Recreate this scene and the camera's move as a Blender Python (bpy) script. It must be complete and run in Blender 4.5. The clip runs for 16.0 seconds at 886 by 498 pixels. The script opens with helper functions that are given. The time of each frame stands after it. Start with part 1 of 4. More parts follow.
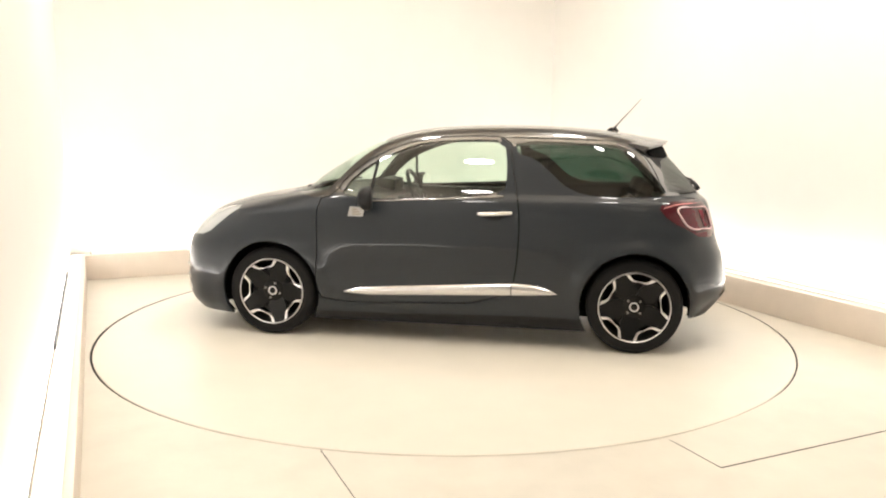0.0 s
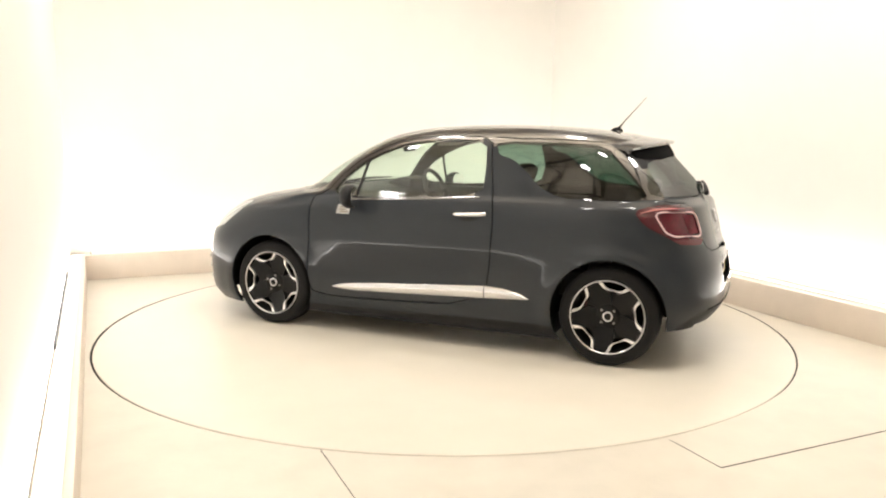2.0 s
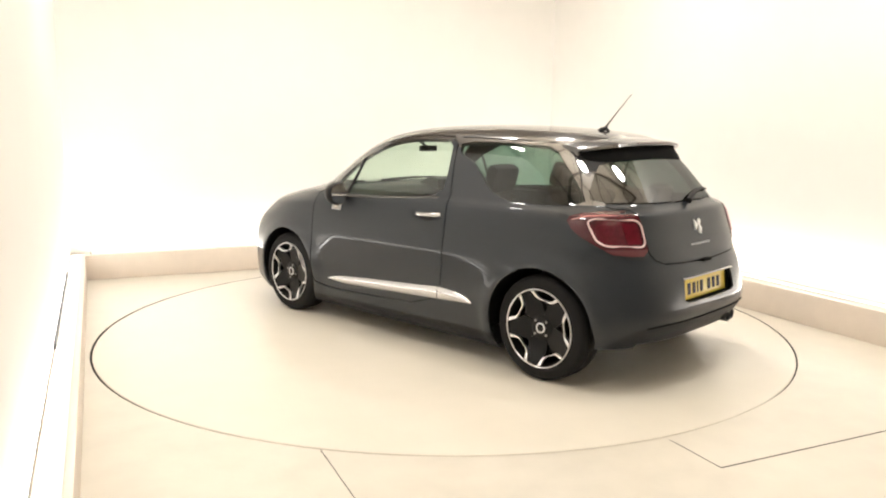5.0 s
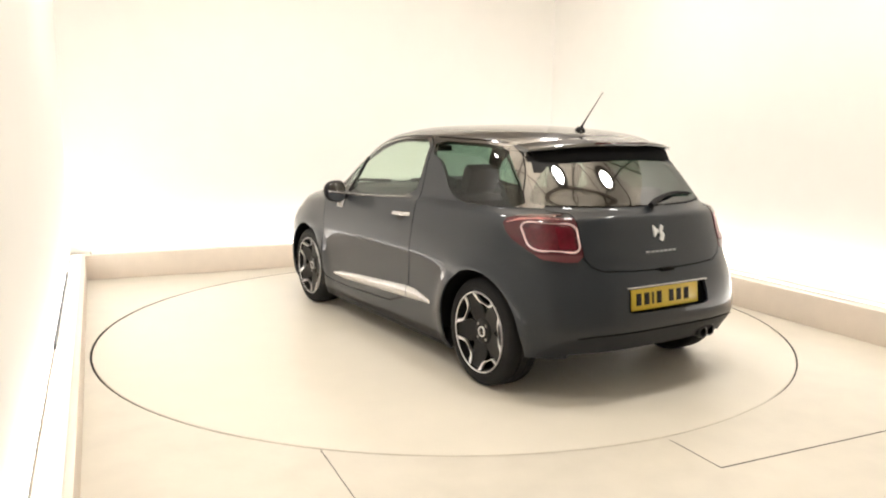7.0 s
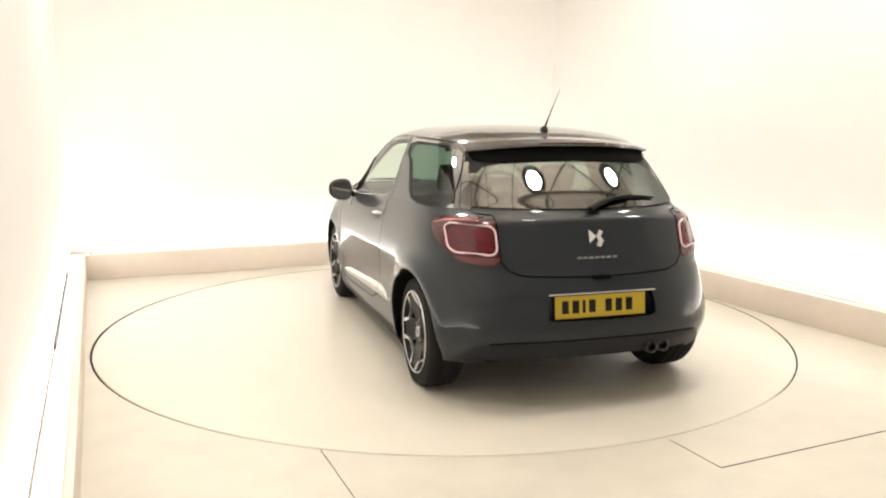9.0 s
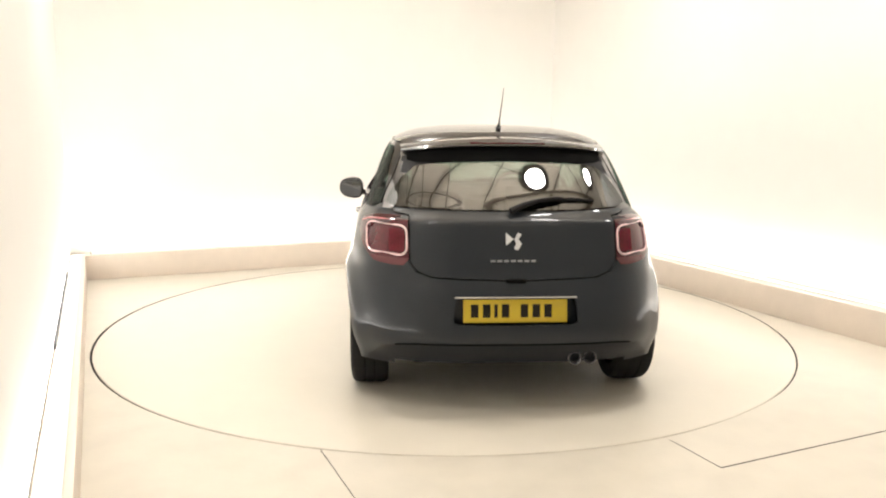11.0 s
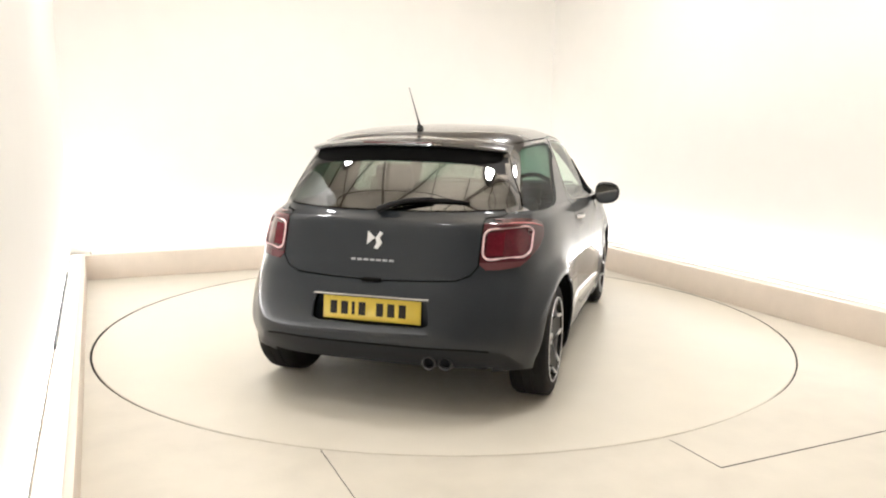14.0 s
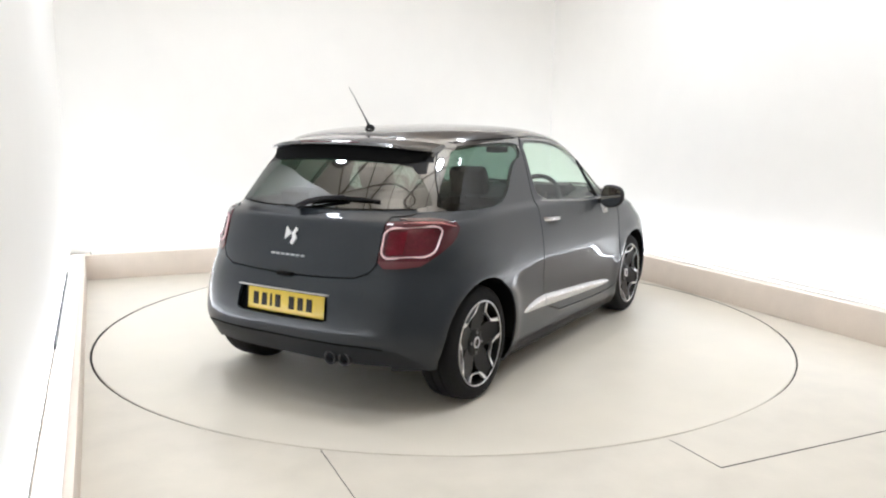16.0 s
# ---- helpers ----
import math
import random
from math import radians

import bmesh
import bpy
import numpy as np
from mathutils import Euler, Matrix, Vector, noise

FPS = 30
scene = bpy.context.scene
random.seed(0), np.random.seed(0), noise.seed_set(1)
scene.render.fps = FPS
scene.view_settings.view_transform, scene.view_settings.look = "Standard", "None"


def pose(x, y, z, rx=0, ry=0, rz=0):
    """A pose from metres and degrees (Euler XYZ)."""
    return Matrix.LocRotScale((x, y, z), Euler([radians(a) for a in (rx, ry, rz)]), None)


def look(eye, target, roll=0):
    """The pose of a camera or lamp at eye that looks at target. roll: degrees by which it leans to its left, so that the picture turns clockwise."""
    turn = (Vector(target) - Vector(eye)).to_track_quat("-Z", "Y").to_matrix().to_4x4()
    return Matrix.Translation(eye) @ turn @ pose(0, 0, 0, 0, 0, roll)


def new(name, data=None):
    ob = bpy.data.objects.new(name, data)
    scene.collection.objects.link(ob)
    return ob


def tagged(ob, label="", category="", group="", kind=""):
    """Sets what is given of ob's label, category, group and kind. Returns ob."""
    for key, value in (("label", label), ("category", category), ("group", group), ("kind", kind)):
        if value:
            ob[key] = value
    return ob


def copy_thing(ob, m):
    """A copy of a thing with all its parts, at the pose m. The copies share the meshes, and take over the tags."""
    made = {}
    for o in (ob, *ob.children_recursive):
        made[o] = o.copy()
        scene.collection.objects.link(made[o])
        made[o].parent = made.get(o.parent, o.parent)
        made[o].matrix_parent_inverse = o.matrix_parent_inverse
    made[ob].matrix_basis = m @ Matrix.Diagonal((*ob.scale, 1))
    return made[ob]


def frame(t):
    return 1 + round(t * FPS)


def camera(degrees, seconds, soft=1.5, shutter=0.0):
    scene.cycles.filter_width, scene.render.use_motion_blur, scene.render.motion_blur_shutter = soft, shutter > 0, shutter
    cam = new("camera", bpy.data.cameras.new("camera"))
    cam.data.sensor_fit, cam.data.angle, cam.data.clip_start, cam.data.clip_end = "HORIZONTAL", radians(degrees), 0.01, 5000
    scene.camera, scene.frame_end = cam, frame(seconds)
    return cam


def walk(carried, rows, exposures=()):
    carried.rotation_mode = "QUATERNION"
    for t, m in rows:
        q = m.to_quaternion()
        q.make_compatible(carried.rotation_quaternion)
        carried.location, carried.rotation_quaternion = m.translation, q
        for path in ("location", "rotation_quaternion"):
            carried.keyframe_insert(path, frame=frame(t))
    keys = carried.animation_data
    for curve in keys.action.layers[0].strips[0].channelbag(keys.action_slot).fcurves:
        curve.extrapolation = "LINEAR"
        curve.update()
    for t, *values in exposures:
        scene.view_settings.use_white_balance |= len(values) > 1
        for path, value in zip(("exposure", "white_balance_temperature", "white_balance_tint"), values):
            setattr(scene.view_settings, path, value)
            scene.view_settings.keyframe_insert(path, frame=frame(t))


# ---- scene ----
cam = camera(59.98, 16.0, soft=2.1)
EYE = (0.0, -5.662, 1.434)
AIM = (EYE[0] - 0.02324, EYE[1] + 9.8805, EYE[2] - 1.5413)
walk(cam, [(0.0, look(EYE, AIM, 0.503)), (16.0, look(EYE, AIM, 0.503))],
     exposures=[(0.0, -0.15, 6470, 14), (4.0, -0.16, 6450, 14), (7.0, -0.24, 6400, 14), (9.0, -0.23, 6380, 14), (12.0, -0.21, 6340, 14), (13.5, -0.24, 6180, 14), (15.0, -0.31, 5830, 13), (16.0, -0.37, 5550, 13)])

# the car's heading on the turntable, in degrees, every half second
HEADING = [170.32 - 6.785 * t - 0.0125 * t * t for t in [0.5 * i for i in range(33)]]
PIVOT = (0.114, 0.2155)      # the turntable's axis in the car's own space
TABLE_R = 2.43
ROOM = 24.5                  # the booth's turn about the vertical


# ---- light ----
world = bpy.data.worlds.new("world")
scene.world = world
world.use_nodes = True
world.node_tree.nodes["Background"].inputs[0].default_value = (1.0, 0.9, 0.78, 1)
world.node_tree.nodes["Background"].inputs[1].default_value = 0.05


def rp(u, w, z=0.0):
    """A place in the booth's own axes, as a world place."""
    c, s = math.cos(radians(ROOM)), math.sin(radians(ROOM))
    return Vector((u * c - w * s, u * s + w * c, z))


# ---- materials ----
def mat(name, color, rough=0.5, metal=0.0, coat=0.0, vary=0.0, scale=8.0, bump=0.0, bscale=60.0, spec=0.5, flake=0.0, coat_ior=1.5):
    m = bpy.data.materials.new(name)
    m.use_nodes = True
    nt = m.node_tree
    b = nt.nodes["Principled BSDF"]
    b.inputs["Base Color"].default_value = (*color, 1)
    b.inputs["Roughness"].default_value = rough
    b.inputs["Metallic"].default_value = metal
    b.inputs["Coat Weight"].default_value = coat
    b.inputs["Coat Roughness"].default_value = 0.03
    b.inputs["Coat IOR"].default_value = coat_ior
    b.inputs["Specular IOR Level"].default_value = spec
    if vary or bump or flake:
        tc = nt.nodes.new("ShaderNodeTexCoord")
    if vary:
        n1 = nt.nodes.new("ShaderNodeTexNoise")
        n1.inputs["Scale"].default_value = scale
        n1.inputs["Detail"].default_value = 6
        n2 = nt.nodes.new("ShaderNodeTexNoise")
        n2.inputs["Scale"].default_value = scale * 0.13
        n2.inputs["Detail"].default_value = 3
        nt.links.new(tc.outputs["Object"], n1.inputs["Vector"])
        nt.links.new(tc.outputs["Object"], n2.inputs["Vector"])
        add = nt.nodes.new("ShaderNodeMath")
        add.operation = "ADD"
        nt.links.new(n1.outputs["Fac"], add.inputs[0])
        nt.links.new(n2.outputs["Fac"], add.inputs[1])
        ramp = nt.nodes.new("ShaderNodeMapRange")
        ramp.inputs["From Min"].default_value = 0.6
        ramp.inputs["From Max"].default_value = 1.4
        nt.links.new(add.outputs[0], ramp.inputs["Value"])
        mix = nt.nodes.new("ShaderNodeMix")
        mix.data_type = "RGBA"
        mix.inputs["A"].default_value = (*[max(0, c * (1 - vary)) for c in color], 1)
        mix.inputs["B"].default_value = (*[min(1, c * (1 + vary)) for c in color], 1)
        nt.links.new(ramp.outputs[0], mix.inputs["Factor"])
        nt.links.new(mix.outputs["Result"], b.inputs["Base Color"])
        rr = nt.nodes.new("ShaderNodeMapRange")
        rr.inputs["To Min"].default_value = max(0.0, rough * 0.85)
        rr.inputs["To Max"].default_value = min(1.0, rough * 1.2)
        nt.links.new(n1.outputs["Fac"], rr.inputs["Value"])
        nt.links.new(rr.outputs[0], b.inputs["Roughness"])
    if flake:
        vo = nt.nodes.new("ShaderNodeTexVoronoi")
        vo.inputs["Scale"].default_value = 900
        nt.links.new(tc.outputs["Object"], vo.inputs["Vector"])
        mr = nt.nodes.new("ShaderNodeMapRange")
        mr.inputs["To Min"].default_value = rough - flake
        mr.inputs["To Max"].default_value = rough + flake
        nt.links.new(vo.outputs["Color"], mr.inputs["Value"])
        nt.links.new(mr.outputs[0], b.inputs["Roughness"])
    if bump:
        nb = nt.nodes.new("ShaderNodeTexNoise")
        nb.inputs["Scale"].default_value = bscale
        nb.inputs["Detail"].default_value = 5
        nt.links.new(tc.outputs["Object"], nb.inputs["Vector"])
        bp = nt.nodes.new("ShaderNodeBump")
        bp.inputs["Strength"].default_value = bump
        bp.inputs["Distance"].default_value = 0.01
        nt.links.new(nb.outputs["Fac"], bp.inputs["Height"])
        nt.links.new(bp.outputs[0], b.inputs["Normal"])
    return m


def glass_mat(name, tint, rough=0.025, gloss=0.07, most=0.7):
    """Thin pane: tinted see-through with a mirror gloss by Fresnel."""
    m = bpy.data.materials.new(name)
    m.use_nodes = True
    nt = m.node_tree
    nt.nodes.remove(nt.nodes["Principled BSDF"])
    out = nt.nodes["Material Output"]
    tr = nt.nodes.new("ShaderNodeBsdfTransparent")
    tr.inputs[0].default_value = (*tint, 1)
    gl = nt.nodes.new("ShaderNodeBsdfGlossy")
    gl.inputs["Roughness"].default_value = rough
    gl.inputs["Color"].default_value = (1, 1, 1, 1)
    lw = nt.nodes.new("ShaderNodeLayerWeight")
    lw.inputs["Blend"].default_value = 0.5
    pw = nt.nodes.new("ShaderNodeMath")
    pw.operation, pw.inputs[1].default_value = "POWER", 5.0
    fr = nt.nodes.new("ShaderNodeMapRange")
    fr.inputs["To Min"].default_value, fr.inputs["To Max"].default_value = gloss, most
    nt.links.new(lw.outputs["Facing"], pw.inputs[0])
    nt.links.new(pw.outputs[0], fr.inputs["Value"])
    mx = nt.nodes.new("ShaderNodeMixShader")
    nt.links.new(fr.outputs[0], mx.inputs[0])
    nt.links.new(tr.outputs[0], mx.inputs[1])
    nt.links.new(gl.outputs[0], mx.inputs[2])
    nt.links.new(mx.outputs[0], out.inputs[0])
    return m


M_PAINT = mat("grey_metallic_paint", (0.0175, 0.0220, 0.0275), 0.42, 0.0, 0.8, flake=0.06, spec=0.2, coat_ior=1.36)
M_ROOF = mat("black_gloss_paint", (0.012, 0.011, 0.011), 0.3, 0.0, 1.0, coat_ior=2.3)
M_PILLAR = mat("smoked_glass_cover", (0.010, 0.010, 0.010), 0.3, 0.0, 1.0, coat_ior=2.5)
M_BLACK = mat("black_plastic", (0.009, 0.009, 0.010), 0.5, spec=0.25, vary=0.3, scale=30, bump=0.1, bscale=300)
M_DARK = mat("underbody_black", (0.004, 0.004, 0.004), 0.9, spec=0.1)
M_RUBBER = mat("tyre_rubber", (0.0135, 0.013, 0.0128), 0.75, spec=0.15, vary=0.25, scale=20, bump=0.15, bscale=150)
M_CHROME = mat("brushed_chrome", (0.62, 0.62, 0.63), 0.2, 1.0)
M_RIMBLACK = mat("gloss_black_alloy", (0.0048, 0.0046, 0.0045), 0.42, 0.0, 0.08, spec=0.16)
M_RIMCUT = mat("diamond_cut_alloy", (0.74, 0.74, 0.75), 0.33, 1.0)
M_DISC = mat("brake_steel", (0.3, 0.29, 0.28), 0.4, 1.0, vary=0.2, scale=30)
M_GLASS = glass_mat("side_glass", (0.80, 0.90, 0.83))
M_TINT = glass_mat("tinted_glass", (0.125, 0.175, 0.15), 0.03, 0.145, 0.3)
M_SIDETINT = glass_mat("tinted_side_glass", (0.16, 0.25, 0.21), 0.03, 0.05, 0.15)
M_RED = mat("red_lamp_lens", (0.062, 0.007, 0.013), 0.14, 0.0, 0.8, spec=0.3)
M_REDDK = mat("crimson_lamp_lens", (0.085, 0.006, 0.014), 0.16, 0.0, 0.8, spec=0.3, vary=0.35, scale=60)
M_LENSGLINT = mat("red_lens_glint", (0.20, 0.009, 0.024), 0.18, 0.0, 0.6, spec=0.3, vary=0.3, scale=90)
M_LAMPRING = mat("pale_lamp_ring", (0.74, 0.52, 0.54), 0.2, 0.0, 0.5)
M_LENSPINK = mat("dusky_pink_lens", (0.115, 0.032, 0.038), 0.2, 0.0, 0.6, spec=0.3)
M_LAMPRING2 = mat("pink_reflector", (0.55, 0.2, 0.2), 0.2, 0.0, 1.0)
M_VALANCE = mat("satin_black_valance", (0.0125, 0.0142, 0.017), 0.5, 0.0, 0.0, spec=0.22, bump=0.06, bscale=300)
M_CALIPER = mat("dark_red_caliper", (0.05, 0.014, 0.013), 0.5)
M_EMBLEM = mat("pale_satin_chrome", (0.72, 0.73, 0.74), 0.35, 0.35)
M_LETTER = mat("grey_satin_chrome", (0.34, 0.35, 0.36), 0.35, 0.4)
M_MIRROR = mat("mirror_silver", (0.9, 0.9, 0.9), 0.02, 1.0)
M_BADGE = mat("silver_badge", (0.42, 0.42, 0.42), 0.25, 0.9)
M_PALE = mat("pale_plastic_bar", (0.45, 0.44, 0.41), 0.3, 0.0, 0.4)
M_PIPE = mat("dark_chrome_pipe", (0.13, 0.13, 0.135), 0.28, 1.0)
M_LENS = mat("clear_headlamp", (0.42, 0.44, 0.45), 0.1, 0.2, 1.0)
M_YELLOW = mat("yellow_plate", (0.68, 0.50, 0.035), 0.3, 0.0, 0.3, vary=0.05, scale=20)
M_INK = mat("black_print", (0.016, 0.013, 0.008), 0.5, spec=0.25)
M_SEAT = mat("dark_seat_cloth", (0.018, 0.017, 0.018), 0.85, vary=0.25, scale=60, bump=0.3, bscale=400)
M_TRIM = mat("dark_interior_plastic", (0.02, 0.02, 0.021), 0.55, bump=0.1, bscale=300)
M_LINER = mat("headliner_cloth", (0.32, 0.31, 0.29), 0.9, bump=0.1, bscale=400)
M_WALL = mat("white_wall_paint", (0.82, 0.81, 0.78), 0.6, vary=0.02, scale=4, bump=0.05, bscale=80)
M_FRONT = mat("grey_wall_paint", (0.40, 0.39, 0.37), 0.7, vary=0.06, scale=3)
M_KERB = mat("white_plinth_paint", (0.74, 0.66, 0.58), 0.55, vary=0.05, scale=9, bump=0.08, bscale=60)
M_FLOOR = mat("cream_floor_paint", (0.64, 0.605, 0.53), 0.34, vary=0.09, scale=5, bump=0.04, bscale=40)
M_TABLE = mat("cream_turntable_paint", (0.67, 0.635, 0.555), 0.33, vary=0.05, scale=4, bump=0.04, bscale=40)
M_GAP = mat("dark_joint_and_gap", (0.02, 0.02, 0.018), 0.8, vary=0.3, scale=40)
M_ROOFSHEET = mat("cream_roof_sheet", (0.82, 0.73, 0.60), 0.7, vary=0.12, scale=3)
M_STEEL = mat("painted_steel_truss", (0.20, 0.165, 0.125), 0.55, vary=0.2, scale=10)
M_DIM = mat("dim_shed_wall", (0.30, 0.26, 0.21), 0.8, vary=0.15, scale=2)


# ---- mesh helpers ----
def finish(bm, name, material, smooth=True, angle=40.0):
    me = bpy.data.meshes.new(name)
    bm.normal_update()
    if smooth:
        lim = radians(angle)
        for f in bm.faces:
            f.smooth = True
        for e in bm.edges:
            if len(e.link_faces) == 2 and e.calc_face_angle(0.0) > lim:
                e.smooth = False
    bm.to_mesh(me)
    bm.free()
    if material:
        me.materials.append(material)
    return me


def part(name, bm, material, parent=None, label="", smooth=True, angle=40.0):
    ob = new(name, finish(bm, name, material, smooth, angle))
    if parent:
        ob.parent = parent
    if label:
        tagged(ob, label)
    return ob


def box(bm, lo, hi, bevel=0.0, m=None):
    lo, hi = Vector(lo), Vector(hi)
    g = bmesh.ops.create_cube(bm, size=1.0)
    vs = g["verts"]
    for q in vs:
        q.co = Vector([lo[i] + (q.co[i] + 0.5) * (hi[i] - lo[i]) for i in range(3)])
    if bevel:
        es = list({e for q in vs for e in q.link_edges})
        r = bmesh.ops.bevel(bm, geom=es, offset=bevel, segments=2, affect="EDGES", profile=0.6)
        vs = list({q for f in r["faces"] for q in f.verts} | {q for q in vs if q.is_valid})
    if m is not None:
        bmesh.ops.transform(bm, matrix=m, verts=[q for q in vs if q.is_valid])
    return bm


def lathe(bm, prof, seg=48, axis="y", at=(0, 0, 0), closed=False):
    """Turn a profile of (radius, along) about an axis through at."""
    rings = []
    for r, h in prof:
        ring = []
        for i in range(seg):
            a = 2 * math.pi * i / seg
            p = (r * math.cos(a), h, r * math.sin(a)) if axis == "y" else ((r * math.cos(a), r * math.sin(a), h) if axis == "z" else (h, r * math.cos(a), r * math.sin(a)))
            ring.append(bm.verts.new(Vector(p) + Vector(at)))
        rings.append(ring)
    n = len(rings)
    for k in range(n if closed else n - 1):
        a, b = rings[k], rings[(k + 1) % n]
        for i in range(seg):
            j = (i + 1) % seg
            bm.faces.new((a[i], a[j], b[j], b[i]))
    return rings


def tube(bm, pts, r, seg=8, caps=True):
    """A round rod along points; r one radius or one per point."""
    pts = [Vector(p) for p in pts]
    rs = r if isinstance(r, (list, tuple)) else [r] * len(pts)
    prev = None
    rings = []
    for i, p in enumerate(pts):
        d = (pts[min(i + 1, len(pts) - 1)] - pts[max(i - 1, 0)]).normalized()
        side = d.orthogonal().normalized() if prev is None else (prev - d * prev.dot(d)).normalized()
        prev = side
        up = d.cross(side)
        rings.append([bm.verts.new(p + (side * math.cos(2 * math.pi * k / seg) + up * math.sin(2 * math.pi * k / seg)) * rs[i]) for k in range(seg)])
    for a, b in zip(rings, rings[1:]):
        for k in range(seg):
            bm.faces.new((a[k], a[(k + 1) % seg], b[(k + 1) % seg], b[k]))
    if caps:
        bm.faces.new(rings[0][::-1])
        bm.faces.new(rings[-1])
    return bm


def prism(bm, pts, frm, to, m=None):
    """Extrude a 2D outline (list of 3D points) by the vector to - frm."""
    d = Vector(to) - Vector(frm)
    a = [bm.verts.new(Vector(p) + Vector(frm)) for p in pts]
    b = [bm.verts.new(q.co + d) for q in a]
    n = len(a)
    bm.faces.new(a[::-1])
    bm.faces.new(b)
    for i in range(n):
        bm.faces.new((a[i], a[(i + 1) % n], b[(i + 1) % n], b[i]))
    if m is not None:
        bmesh.ops.transform(bm, matrix=m, verts=a + b)
    return bm


# ---- the booth ----
CEIL, LAMP_Z = 5.3, 3.5
KH, KD, KR = 0.238, 0.135, 0.21        # plinth height and depth
U0, U1, W1 = -2.47, 2.46, 2.68
WALL_H, FRONT_W = 3.1, -5.6
TURN = pose(0, 0, 0, 0, 0, ROOM)


def booth_part(name, bm, material, kind="structure", label="", category=""):
    ob = part(name, bm, material, None, label, smooth=True)
    ob.matrix_basis = TURN
    tagged(ob, label, category, "", kind)
    return ob


def gap_width(a):
    """The gap round the turntable: widest at one side, almost shut over a short stretch."""
    d = math.degrees(a) + ROOM - 205.0
    shut = (math.degrees(a) + ROOM - 309.0 + 180.0) % 360.0 - 180.0
    return 0.0088 + 0.0042 * (0.5 + 0.5 * math.cos(radians(d))) ** 1.3 - 0.0083 * math.exp(-(shut / 9.0) ** 2)


def build_floor():
    bm = bmesh.new()
    seg = 256
    lo = (U0 - 6.0, FRONT_W - 5.0)
    hi = (U1 + 6.0, W1 + 0.6)
    inner, outer = [], []
    for i in range(seg):
        a = 2 * math.pi * i / seg
        c, s = math.cos(a), math.sin(a)
        k = min((hi[0] if c > 0 else lo[0]) / c if abs(c) > 1e-6 else 1e9, (hi[1] if s > 0 else lo[1]) / s if abs(s) > 1e-6 else 1e9)
        r = TABLE_R + gap_width(a)
        inner.append(bm.verts.new((r * c, r * s, 0)))
        outer.append(bm.verts.new((k * c, k * s, 0)))
    for i in range(seg):
        j = (i + 1) % seg
        bm.faces.new((inner[i], outer[i], outer[j], inner[j]))
    booth_part("floor", bm, M_FLOOR, label="cream painted studio floor with scuffs around the turntable")
    # gap base and wall, with the shade inside put into their colour
    bm = bmesh.new()
    rings = lathe(bm, [(2.3, -0.06), (TABLE_R, -0.06), (TABLE_R, -0.001)], seg, "z")
    for ring in rings[1:]:
        for i, q in enumerate(ring):
            a = 2 * math.pi * i / seg
            r = TABLE_R + gap_width(a)
            q.co.x, q.co.y = r * math.cos(a), r * math.sin(a)
    booth_part("floor_gap_base", bm, M_GAP, label="gap base and wall under the turntable rim, dark for the shade")
    # straight panel joints beside the turntable
    bm = bmesh.new()

    def strip(u0, w0, u1, w1, half=0.0028):
        d = (Vector((u1, w1, 0)) - Vector((u0, w0, 0))).normalized()
        n = Vector((-d.y, d.x, 0)) * half
        a, b = Vector((u0, w0, 0.0)), Vector((u1, w1, 0.0))
        prism(bm, [a - n, b - n, b + n, a + n], (0, 0, -0.002), (0, 0, 0.0015))
    strip(0.045, -2.475, 0.045, -2.8, 0.0012)
    strip(0.045, -2.8, U1, -2.8)
    strip(-1.49, -1.94, -1.49, -3.4, 0.0014)
    booth_part("floor_joint", bm, M_GAP, label="thin dark joints between floor panels")


def build_turntable():
    hub = tagged(new("turntable"), "round cream painted rotating car platform flush with floor", "turntable")
    bm = bmesh.new()
    lathe(bm, [(0.001, 0.0), (0.6, 0.0), (1.2, 0.0), (1.8, 0.0), (TABLE_R - 0.004, 0.0), (TABLE_R, -0.004), (TABLE_R, -0.05), (0.001, -0.05)], 256, "z")
    part("top_plate", bm, M_TABLE, hub)
    # band on the table's edge, coloured dark like the shaded gap
    bm = bmesh.new()
    lathe(bm, [(TABLE_R - 0.001, -0.0055), (TABLE_R + 0.0006, -0.006), (TABLE_R + 0.0006, -0.045)], 256, "z")
    part("rim_band", bm, M_GAP, hub, "rim band, dark for the shade in the gap")
    return hub


